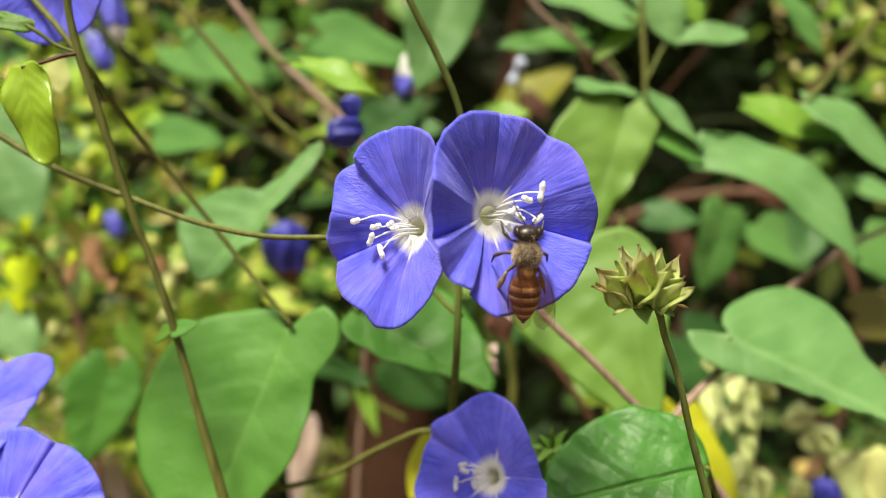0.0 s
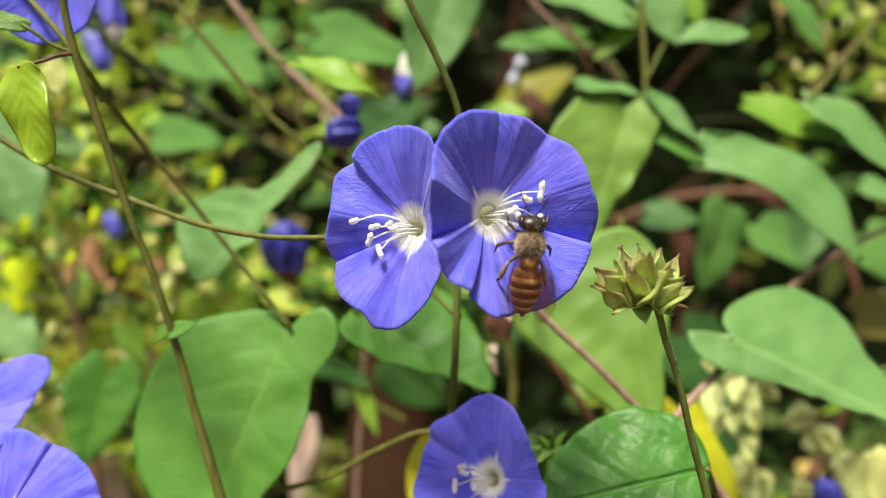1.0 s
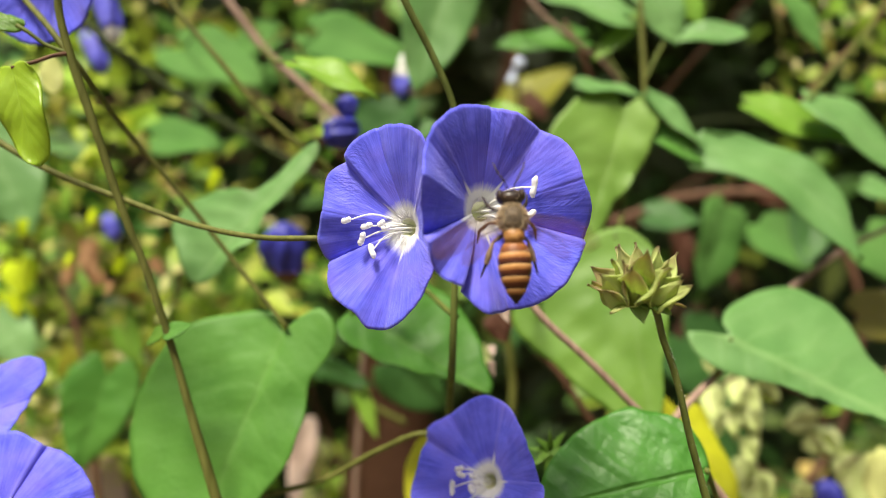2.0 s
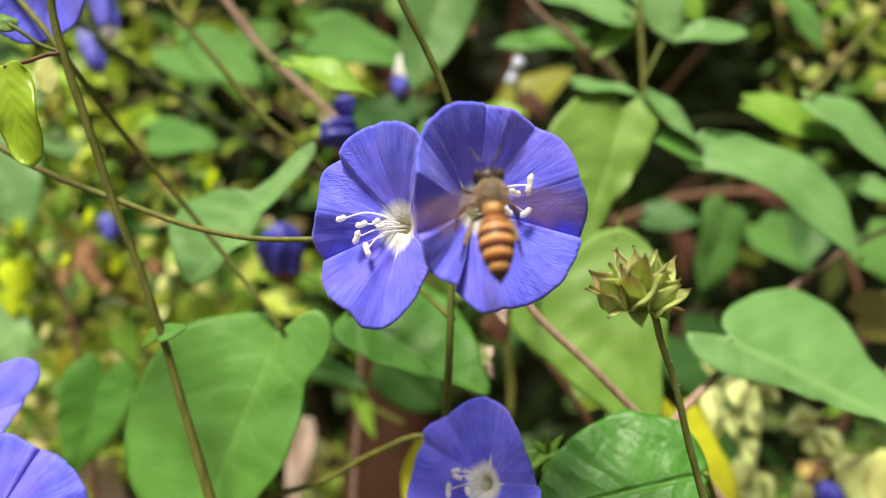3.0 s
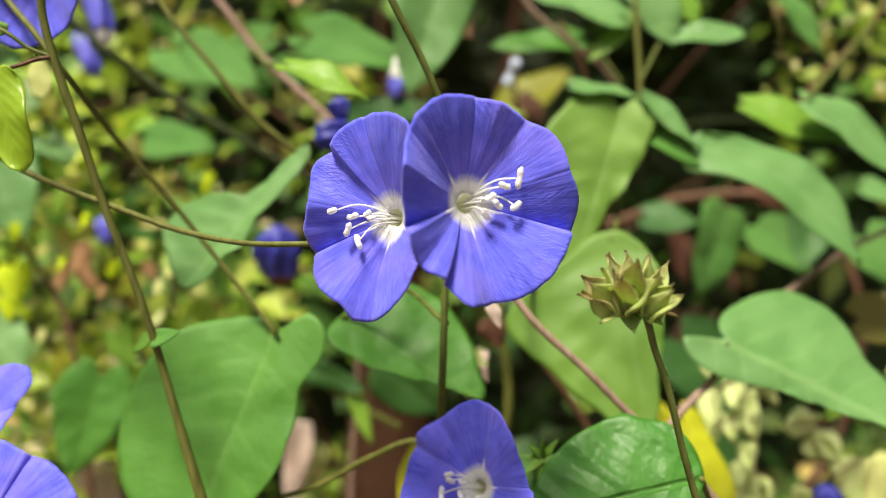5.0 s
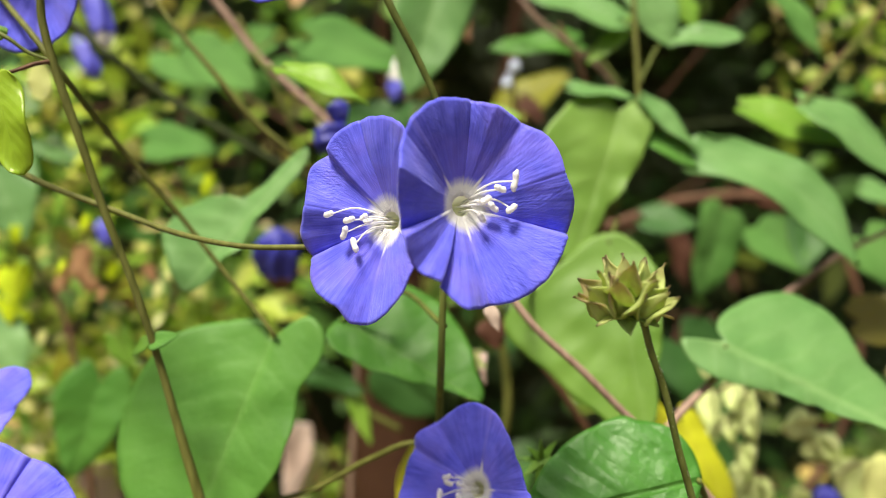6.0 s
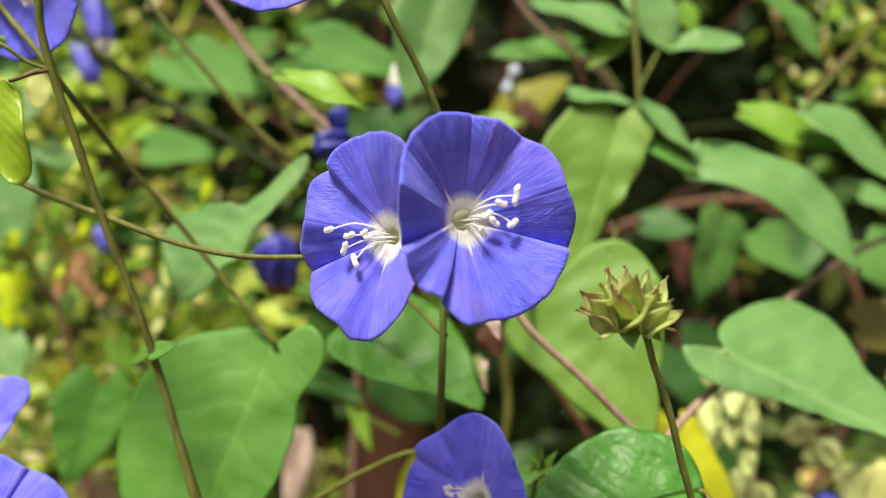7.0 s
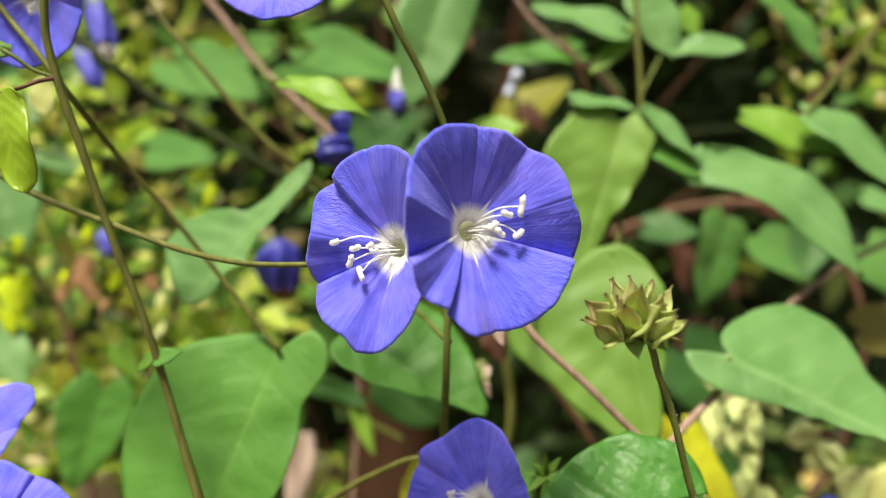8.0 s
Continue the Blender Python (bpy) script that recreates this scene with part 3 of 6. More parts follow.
def foliage(name, count, span, sizes, material, label, seed, hollows=(), up=0.7, cut=-0.22):
    """Many small folded leaves in the box span ((x0, x1), (y0, y1), (z0, z1)) in millimetres; none inside the hollows."""
    rnd = random.Random(seed)
    vs, fs = [], []
    made = 0
    while made < count:
        p = Vector([rnd.uniform(*s) for s in span])
        made += 1
        if any(((p.x - h[0]) / h[3]) ** 2 + ((p.y - h[1]) / h[4]) ** 2 + ((p.z - h[2]) / h[5]) ** 2 < 1 for h in hollows):
            continue
        if noise.noise(p * 0.02) < cut:
            continue
        ln = rnd.uniform(*sizes)
        wd = ln * rnd.uniform(0.4, 0.75)
        y = Vector((rnd.uniform(-1, 1), rnd.uniform(-0.7, 0.5), rnd.uniform(-1, 0.5))).normalized()
        z = Vector((rnd.uniform(-0.7, 0.7), rnd.uniform(-1, 0.1), rnd.uniform(0, 1) + up))
        z = (z - z.dot(y) * y).normalized()
        x = y.cross(z)
        k = len(vs)
        droop = rnd.uniform(0.0, 0.25)
        for s, w, lift in ((0.0, 0.0, 0.0), (0.12, 0.6, 0.08), (0.38, 1.0, 0.12), (0.7, 0.62, 0.08), (1.0, 0.0, 0.0)):
            o = p + y * ln * s - z * droop * ln * s * s
            if w == 0.0:
                vs.append(at(*o))
            else:
                vs += [at(*(o - x * wd * w / 2 + z * lift * wd)), at(*o), at(*(o + x * wd * w / 2 + z * lift * wd))]
        for a, b, c, d in ((1, 2, 5, 4), (2, 3, 6, 5), (4, 5, 8, 7), (5, 6, 9, 8)):
            fs.append((k + a, k + b, k + c, k + d))
        fs += [(k, k + 2, k + 1), (k, k + 3, k + 2), (k + 7, k + 8, k + 10), (k + 8, k + 9, k + 10)]
    return tagged(add(name, mesh_from(name, vs, fs), material), label, "foliage", "", "stuff")


HOLLOWS = ((-65, 270, 42, 30, 80, 20), (45, 330, 95, 75, 190, 60), (150, 330, 70, 75, 150, 75), (-30, 260, -95, 42, 130, 75), (190, 330, 130, 60, 120, 60), (22, 320, 76, 34, 170, 40), (45, 680, 185, 75, 230, 80), (255, 680, 165, 95, 230, 75), (125, 330, 75, 60, 150, 40))
foliage("hedge_foliage", 5200, ((-520, -10), (205, 480), (-400, 190)), (8, 24), LIT_TINT, "small hedge leaves coloured bright yellow-green as if in the light", 3, HOLLOWS, cut=-0.02)
# Pale colour stands in for bright glints on small tips.
PALE_GLINTS = mixed_leaf_material("pale_leaf_tip_glints", [(0.0, (0.5, 0.55, 0.1)), (0.5, (0.68, 0.68, 0.25)), (1.0, (0.72, 0.62, 0.4))], (0.7, 0.7, 0.2), 0.35)
foliage("hedge_foliage", 950, ((-420, -20), (215, 430), (-260, 190)), (3, 9), PALE_GLINTS, "tiny leaf tips coloured pale for bright glints", 9, HOLLOWS, cut=-0.1)
foliage("hedge_foliage", 160, ((100, 380), (240, 420), (-210, 150)), (3, 7), PALE_GLINTS, "tiny leaf tips coloured pale for bright glints", 10, HOLLOWS, cut=-0.1)
foliage("hedge_foliage", 420, ((-190, -35), (200, 285), (-50, 100)), (5, 15), LIT_TINT, "small leaves among the vines, coloured bright as if in the light", 14, HOLLOWS, cut=-0.05)
foliage("hedge_foliage", 430, ((-190, -60), (205, 290), (-110, -5)), (5, 13), LIT_TINT, "small leaves among the vines, coloured bright as if in the light", 15, HOLLOWS, cut=-0.05)
foliage("hedge_foliage", 420, ((150, 420), (260, 420), (40, 210)), (5, 14), LIT_TINT, "small leaves and dry tips of the hedge, coloured bright as if in the sun", 7, cut=0.0)
foliage("hedge_foliage", 500, ((60, 330), (230, 380), (-220, -60)), (6, 16), LIT_TINT, "small leaves low in the hedge, coloured bright as if in the sun", 8, cut=0.0)
foliage("hedge_foliage", 170, ((138, 200), (215, 290), (42, 112)), (2, 5), PALE_GLINTS, "tiny leaf tips coloured pale for bright glints", 16, cut=-0.3)
foliage("hedge_foliage", 130, ((140, 200), (225, 300), (45, 115)), (5, 12), LIT_TINT, "small leaves and dry tips of the hedge, coloured bright as if in the sun", 17, cut=-0.3)
foliage("hedge_foliage", 34, ((108, 150), (222, 240), (50, 84)), (2, 4), PALE_GLINTS, "tiny leaf tips coloured pale for bright glints", 21, cut=-0.5)
foliage("hedge_foliage", 330, ((-190, -75), (205, 280), (-75, 20)), (3, 8), PALE_GLINTS, "tiny leaf tips coloured pale for bright glints", 18, HOLLOWS, cut=-0.3)
# Bright lime and yellow colour stands in for lit, blurred spots.
LIME_GLINTS = mixed_leaf_material("lime_leaf_glints", [(0.0, (0.2, 0.36, 0.03)), (0.45, (0.42, 0.54, 0.05)), (0.8, (0.58, 0.6, 0.12)), (1.0, (0.6, 0.42, 0.24))], (0.55, 0.62, 0.06), 0.4)
foliage("hedge_foliage", 260, ((-140, -80), (192, 235), (-62, 24)), (4, 10), LIME_GLINTS, "small lime and yellow leaves, coloured bright for lit spots", 19, HOLLOWS, cut=-0.12)
foliage("hedge_foliage", 110, ((-135, -60), (192, 240), (28, 75)), (4, 10), LIME_GLINTS, "small lime and yellow leaves, coloured bright for lit spots", 20, cut=-0.05)
foliage("hedge_foliage", 2600, ((-60, 620), (230, 620), (-420, 420)), (12, 30), SHADE_TINT, "green leaves of the hedge, coloured darker for half shade", 4, HOLLOWS)
foliage("hedge_foliage", 3000, ((-900, 900), (480, 900), (-480, 700)), (18, 45), DEEP_SHADE_TINT, "leaves deep in the hedge, coloured dark for its shade", 5, HOLLOWS)
# Unseen canopy added over the hedge to keep sun off its depths.
foliage("hedge_foliage", 1500, ((-700, -100), (440, 900), (300, 430)), (30, 60), SHADE_TINT, "unseen overhanging leaves, added above the hedge to shade it", 12)
foliage("hedge_foliage", 2600, ((-120, 800), (280, 900), (300, 430)), (30, 60), SHADE_TINT, "unseen overhanging leaves, added above the hedge to shade it", 6)



def hedge_cover(count, seed):
    """Leaves over the hedge's whole face, to both sides of the flowers and above them."""
    rnd = random.Random(seed)
    vs, fs = [], []
    for _ in range(count):
        x, y, z = bank_point(rnd.random(), rnd.random())
        if abs(x) < 0.8 and z < 1.0:
            continue
        p = Vector((x, y - rnd.uniform(0.0, 0.1), z))
        way = Vector((rnd.uniform(-1, 1), rnd.uniform(-0.6, 0.2), rnd.uniform(-1, 0.3))).normalized()
        face = Vector((rnd.uniform(-0.5, 0.5), -1, rnd.uniform(0.2, 1.2)))
        face = (face - face.dot(way) * way).normalized()
        side, ln = way.cross(face), rnd.uniform(0.03, 0.07)
        k = len(vs)
        vs += [p, p + way * ln * 0.4 + side * ln * 0.3 + face * ln * 0.06, p + way * ln * 0.45, p + way * ln * 0.4 - side * ln * 0.3 + face * ln * 0.06, p + way * ln - face * ln * 0.12]
        fs += [(k, k + 1, k + 2), (k, k + 2, k + 3), (k + 1, k + 4, k + 2), (k + 2, k + 4, k + 3)]
    return tagged(add("hedge_foliage", mesh_from("hedge_cover", vs, fs), SHADE_TINT), "green leaves over the face of the hedge, coloured darker for shade", "foliage", "", "stuff")


# These cover leaves take the colour darkened for shade.
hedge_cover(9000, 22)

# ---- woody and twining stems ----
def vine(label, where, name="climbing_vine"):
    return thing(name, Vector((where.x, where.y, 0.0)), label, "vine", "climbing vines")


def rooted(p, side=0.0):
    """Points that carry a stalk from p down to the soil."""
    return [p, Vector((p.x + side * 0.5, p.y + 0.01, p.z * 0.55)), Vector((p.x + side, p.y + 0.02, -0.01))]


vine_left = vine("olive-brown twining vine with heart-shaped leaves, climbing", at(-33.5, 104.0, -38.0))
stem(vine_left, [at(-53.8, 97.6, 40.5), at(-54.0, 98.4, 34.3), at(-52.9, 99.2, 28.4), at(-50.0, 100.8, 17.6), at(-47.0, 102.4, 6.4), at(-43.6, 104.0, -4.2), at(-40.6, 105.6, -15.7), at(-37.4, 106.4, -28.1), *rooted(at(-34.3, 107.2, -39.9))],
     [1.1, 1.1, 1.3, 1.2, 1.15, 1.17, 1.6, 2.0, 2.4], STEM)
stem(vine_left, [at(-67.3, 105.6, 43.8), at(-63.3, 105.6, 38.6), at(-57.6, 102.4, 33.0), at(-53.8, 102.4, 27.9), at(-51.4, 112.0, 20.3), at(-44.2, 117.6, 9.8), at(-34.2, 120.0, -3.9), at(-26.3, 119.2, -13.5)],
     [0.86, 0.95, 0.93, 0.89, 0.80], STEM, "tendril")
stem(vine_left, [at(-73.8, 105.6, 21.1), at(-68.6, 105.6, 17.6), at(-58.1, 104.0, 11.9), at(-46.9, 103.2, 7.6), at(-34.0, 99.2, 3.4), at(-25.0, 96.0, 1.8), at(-14.4, 94.4, 1.6), at(-3.9, 96.0, 1.7)],
     [1.14, 1.03, 0.90, 0.80, 0.80], STEM, "peduncle")
stem(vine_left, [at(-52.9, 99.2, 28.4), at(-54.5, 97.6, 27.6), at(-56.0, 96.8, 26.7), at(-59.3, 96.0, 25.5)], [0.65, 0.57, 0.48], STEM_BROWN, "petiole")
leaf(vine_left, at(-59.3, 96.0, 25.7), at(-55.5, 94.4, 12.0), 6.84, LEAF_YOUNG, (-0.2, -1, 0.65), quilt=0.004, fold=0.15, bend=0.12, wave=0.05, cordate=0.03, point=0.55, label="shiny yellow-green young leaf")
leaf(vine_left, at(-27.6, 120.0, -14.8), at(-39.4, 110.4, -45.8), 31, LEAF, (0.05, -1, 0.75), quilt=0.003, fold=0.05, bend=0.06, wave=0.012, label="broad heart-shaped mid-green leaf",
     outline=((-180, 0.42), (-174, 0.52), (-166, 0.61), (-158, 0.60), (-149, 0.54), (-136, 0.33), (-117, 0.29), (-88, 0.28), (-61, 0.32), (-38, 0.38), (0, 0.6), (35, 0.63), (58, 0.61), (95, 0.56), (124, 0.55), (151, 0.51), (168, 0.51), (176, 0.45)))
leaf(vine_left, at(-31.9, 132.8, 11.2), at(-47.9, 130.0, -6.3), 16, LEAF_PALE, (-0.35, -1, 0.5), fold=0.12, bend=0.05, label="pale arrow-shaped leaf",
     outline=((-176, 0.85), (-170, 0.5), (-152, 0.24), (-95, 0.17), (-42, 0.2), (-6, 0.53), (4, 0.58), (31, 0.57), (57, 0.66), (76, 0.61), (96, 0.48), (147, 0.33), (166, 0.5), (172, 0.8), (177, 0.95)))

vine_mid = vine("olive stalk with flowers and a smooth green leaf", at(1.4, 104.0, -30.9))
stem(vine_mid, [at(-6.8, 97.6, 40.5), at(-4.4, 98.4, 35.1), at(-1.0, 100.0, 28.7), at(2.4, 101.6, 20.7), at(3.3, 104.0, 9.6), at(2.4, 104.8, -6.9), at(2.1, 104.8, -15.5), at(1.6, 116.8, -28.4), *rooted(at(1.5, 126.4, -47.0))],
     [1.08, 1.08, 1.01, 1.12, 1.13, 1.4, 2.0, 2.4], STEM_GREEN)
leaf(vine_mid, at(-16.3, 126.4, -11.6), at(9.2, 120.0, -24.4), 18, LEAF, (0.15, -1, 0.9), fold=0.12, bend=0.06, wave=0.012, petiole=[at(2.7, 104.8, -10.3), at(-6.4, 120.0, -5.9)],
     outline=((-175, 0.42), (-150, 0.48), (-127, 0.5), (-107, 0.47), (-81, 0.46), (-58, 0.45), (-22, 0.49), (0, 0.6), (6, 0.42), (21, 0.26), (77, 0.17), (130, 0.27), (149, 0.39), (163, 0.44)))
stem(vine_mid, [at(-39.2, 121.6, -46.2), at(-31.2, 120.0, -42.8), at(-21.3, 120.0, -40.3), at(-10.1, 116.8, -33.8), at(-2.5, 113.6, -30.2), at(8.3, 120.0, -40.3)], [0.89, 0.99, 0.97, 0.85], STEM, "peduncle")

vine_right = vine("pinkish stalk with broad pale leaves", at(48.6, 116.0, -44.1))
stem(vine_right, [at(11.6, 116.0, -3.7), at(16.7, 114.4, -10.8), at(25.2, 114.4, -18.9), at(32.6, 114.4, -26.4), at(40.4, 114.4, -33.5), at(47.5, 114.4, -42.1), *rooted(at(52.5, 116.0, -49.9))],
     [1.33, 1.23, 1.23, 1.42, 2.0, 2.4], STEM_PINK)
leaf(vine_right, at(35.8, 140.8, 2.4), at(39.1, 126.4, -32.2), 28, LEAF_SOFT, (-0.2, -1, 0.45), fold=0.06, bend=0.05, wave=0.012, petiole=[at(43.2, 160.0, 14.7), at(40.0, 152.0, 7.0)], label="broad yellow-green leaf",
     outline=((-173, 0.45), (-160, 0.4), (-135, 0.3), (-72, 0.19), (-21, 0.31), (0, 0.6), (15, 0.57), (27, 0.52), (57, 0.49), (76, 0.55), (93, 0.62), (104, 0.56), (119, 0.46), (149, 0.42), (169, 0.46)))
leaf(vine_right, at(41.5, 153.6, 31.5), at(29.4, 145.6, -2.3), 26, LEAF_BRIGHT, (0.15, -1, 0.55), fold=0.1, bend=0.05, wave=0.015, label="large light-green leaf",
     outline=((-172, 0.5), (-158, 0.47), (-138, 0.3), (-88, 0.16), (-30, 0.2), (-8, 0.42), (0, 0.6), (18, 0.52), (51, 0.4), (84, 0.4), (120, 0.42), (150, 0.5), (166, 0.52), (178, 0.41)))
stem(vine_right, [at(45.5, 156.8, 62.5), at(45.7, 156.0, 49.2), at(45.8, 155.2, 32.9), at(43.2, 160.0, 14.7), at(27.2, 152.0, -3.7), at(11.6, 116.0, -3.7)], [1.16, 1.29, 1.16, 1.2, 1.2], STEM)
leaf(vine_right, at(39.6, 102.4, -32.7), at(14.3, 99.2, -37.1), 24, LEAF_DARK, (-0.12, -1, 0.68), quilt=0.009, fold=0.08, bend=0.08, wave=0.02, petiole=[at(47.5, 114.4, -42.1), at(43.9, 108.0, -40.2)], label="dark glossy leaf with sunken veins",
     outline=((-163, 0.36), (-120, 0.33), (-80, 0.34), (-42, 0.4), (-15, 0.5), (0, 0.6), (23, 0.53), (54, 0.45), (79, 0.43), (104, 0.46), (115, 0.44), (140, 0.47), (161, 0.46), (179, 0.43)))
leaf(vine_right, at(54.7, 129.6, -16.8), at(85.3, 120.0, -32.0), 24, LEAF_PALE, (0.0, -1, 0.75), fold=-0.24, bend=0.05, wave=0.008, quilt=0.003, petiole=[at(45.2, 128.0, -29.6), at(53.5, 132.8, -23.2)], label="broad waxy pale-green leaf",
     outline=((-178, 0.41), (-171, 0.47), (-161, 0.5), (-146, 0.52), (-127, 0.56), (-108, 0.61), (-92, 0.59), (-72, 0.53), (-51, 0.45), (-36, 0.5), (-15, 0.56), (0, 0.6), (6, 0.36), (40, 0.12), (90, 0.1), (125, 0.13), (146, 0.26), (156, 0.45), (167, 0.58), (174, 0.62), (178, 0.5)))
stem(vine_right, [at(36.9, 120.0, -34.7), at(45.2, 128.0, -29.4), at(54.7, 134.4, -23.5), at(66.3, 144.0, -14.2), at(82.2, 156.0, -6.6), at(94.9, 160.0, 0.5), at(113.6, 164.0, 7.6)], [1.49, 1.48, 1.35, 1.29, 1.19], STEM_PINK, "side_stem")
leaf(vine_right, at(57.3, 153.6, 23.0), at(88.2, 140.8, -0.5), 15.04, LEAF_PALE, (-0.2, -1, 0.9), arch=-0.16, fold=0.15, bend=0.08, cordate=0.04, point=0.6, petiole=[at(45.8, 155.2, 33.6), at(51.6, 155.2, 27.8)], label="long pale-green leaf")
leaf(vine_right, at(82.8, 155.2, 33.3), at(110.3, 152.0, 16.5), 22.5, LEAF_PALE, (-0.1, -0.8, 1.2), fold=0.12, bend=0.1, point=0.6, cordate=0.06, petiole=[at(121.0, 192.0, 63.0), at(96.9, 168.0, 44.7)])
leaf(vine_right, at(73.9, 166.4, 35.3), at(98.9, 160.0, 25.3), 11.49, LEAF_LIME, (-0.2, -1, 0.9), fold=0.2, bend=0.1, cordate=0.05, petiole=[at(93.9, 184.0, 36.7), at(82.1, 172.0, 36.5)])
stem(vine_right, [at(137.9, 204.0, 81.3), at(123.6, 200.0, 63.1), at(102.2, 188.0, 45.3), at(93.9, 184.0, 36.0)], [1.16, 1.16, 0.95], STEM_BROWN, "twig")
leaf(vine_right, at(31.9, 153.6, 36.8), at(45.3, 153.6, 35.8), 5.73, LEAF_PALE, (0, -1, 1.2), bend=0.1)
leaf(vine_right, at(47.8, 153.6, 33.5), at(58.7, 150.4, 22.8), 6.04, LEAF_PALE, (0.3, -1, 0.7), bend=0.1)
leaf(vine_right, at(48.5, 153.6, 25.6), at(58.1, 150.4, 19.4), 5.67, LEAF, (0.3, -1, 0.4), bend=0.1)
leaf(vine_right, at(54.9, 166.4, 51.7), at(73.5, 164.0, 52.4), 7.34, LEAF_PALE, (0, -1, 0.7), bend=0.05, petiole=[at(45.8, 155.2, 37.4), at(49.8, 160.0, 43.9)], cordate=0.02, point=0.3)
leaf(vine_right, at(44.4, 169.6, 57.7), at(23.7, 172.0, 65.7), 12.64, LEAF_PALE, (0, -1, 1.0), bend=0.05)
leaf(vine_right, at(50.4, 166.4, 63.5), at(57.2, 164.0, 48.8), 13.65, LEAF_PALE, (0, -1, 0.8), bend=0.05)
leaf(vine_right, at(61.1, 171.2, 62.5), at(64.8, 169.6, 54.9), 7.76, LEAF_LIME, (0.2, -1, 0.8), bend=0.05)
leaf(vine_right, at(47.9, 169.6, 56.1), at(37.0, 168.0, 46.8), 5.87, LEAF_LIME, (0, -1, 0.8), bend=0.08)
stem(vine_right, [at(19.5, 180.0, 71.7), at(25.5, 180.0, 62.8), at(35.3, 180.8, 54.8), at(44.0, 182.4, 48.5), at(48.9, 184.0, 42.8)], [1.34, 1.34, 1.21, 1.07], STEM_PINK, "side_stem")
stem(vine_right, [at(33.2, 185.6, 61.6), at(37.8, 185.6, 53.2), at(41.2, 187.2, 45.1)], [1.38, 1.24], STEM_BROWN, "twig")
leaf(vine_right, at(36.8, 188.0, 57.5), at(14.6, 184.0, 56.2), 10.76, LEAF, (0, -1, 0.8), bend=0.08, petiole=[at(49.7, 184.0, 44.4), at(42.8, 187.2, 54.4)])

leaf(vine_right, at(9.6, 113.0, -8.0), at(11.6, 112.0, -11.8), 2.4, LEAF_BLEACHED, (0.2, -1, 0.3), rib=False, fold=0.4, bend=0.2, wave=0.06, cordate=0.02, nl=10, nw=8, label="dry cream bract")
stem(vine_left, [at(-52.9, 99.2, 28.4), at(-55.8, 98.4, 29.4), at(-58.4, 97.6, 31.3), at(-59.5, 97.6, 31.9)], [0.57, 0.57, 0.81], STEM_GREEN, "side_stem")
for k in range(5):
    e = Vector((math.cos(k * 1.26) * 0.35 - 1.0, math.sin(k * 1.26) * 0.5, math.sin(k * 1.26) * 0.3 + 0.35)).normalized()
    leaf(vine_left, at(-58.9, 97.6, 31.6), at(-58.9, 97.6, 31.6) + e * 0.0065, 2.2, LEAF_SOFT, (0.2, -1, 0.4), rib=False, cordate=0.0, point=1.0, nl=8, nw=6)

# ---- leaves farther back ----
vine_back = vine("thin vine with soft green leaves behind the flowers", at(-21.9, 184.0, -70.0))
stem(vine_back, [at(-57.6, 164.0, 68.1), at(-50.8, 164.0, 59.9), at(-42.7, 164.0, 48.8), at(-30.3, 163.2, 36.9), at(-20.0, 162.4, 26.4), at(-17.7, 172.0, 3.0), at(-21.0, 182.4, -30.1), at(-22.4, 184.0, -48.6), *rooted(at(-23.7, 185.6, -69.0))],
     [1.9, 1.9, 2.0, 1.7, 1.4, 1.2, 1.3, 1.8, 2.2], STEM_PINK)
stem(vine_back, [at(-57.9, 136.0, 56.4), at(-53.4, 136.0, 49.7), at(-43.3, 136.0, 37.3), at(-35.8, 137.6, 28.0), at(-22.6, 140.8, 16.4), at(-17.7, 172.0, 3.0)], [0.90, 1.01, 1.24, 1.28, 1.2], STEM, "tendril")
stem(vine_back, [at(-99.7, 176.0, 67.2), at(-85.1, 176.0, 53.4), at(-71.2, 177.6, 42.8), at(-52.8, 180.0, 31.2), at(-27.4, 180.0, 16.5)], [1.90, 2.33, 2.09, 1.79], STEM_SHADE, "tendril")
stem(vine_back, [at(-11.1, 193.6, 78.7), at(-9.0, 193.6, 61.1), at(-7.8, 192.0, 44.7), at(-13.1, 188.0, 22.0), at(-17.7, 172.0, 3.0)], [2.39, 2.39, 2.23, 1.4], STEM_PINK, "side_stem")
stem(vine_back, [at(-49.0, 172.0, 60.0), at(-40.5, 172.0, 44.3), at(-34.8, 172.0, 30.1)], [1.00, 1.00], STEM, "twig")
leaf(vine_back, at(-25.7, 124.8, 34.0), at(-10.3, 121.6, 29.1), 8.16, LEAF_LIME, (0.3, -1, 1.1), fold=0.3, bend=0.18, cordate=0.1, wave=0.05, petiole=[at(-42.7, 164.0, 48.8), at(-32.9, 140.0, 38.4)], label="bright yellow-green young leaf")
leaf(vine_back, at(-33.3, 188.0, 59.3), at(-6.6, 182.4, 50.0), 17.53, LEAF_MATT, (0, -1, 0.6), bend=0.05, petiole=[at(-42.7, 164.0, 48.8), at(-39.4, 180.0, 56.8)])
leaf(vine_back, at(2.2, 164.0, 66.0), at(-5.5, 158.4, 36.9), 18.55, LEAF_PALE, (0.3, -1, 0.5), bend=0.05, petiole=[at(-9.0, 193.6, 64.3), at(-3.5, 176.0, 70.1)])
leaf(vine_back, at(-79.7, 212.0, 62.5), at(-53.1, 204.0, 50.9), 22.40, LEAF_MATT, (0, -1, 0.7), bend=0.05, petiole=[at(-50.8, 164.0, 58.5), at(-67.4, 192.0, 63.8)])
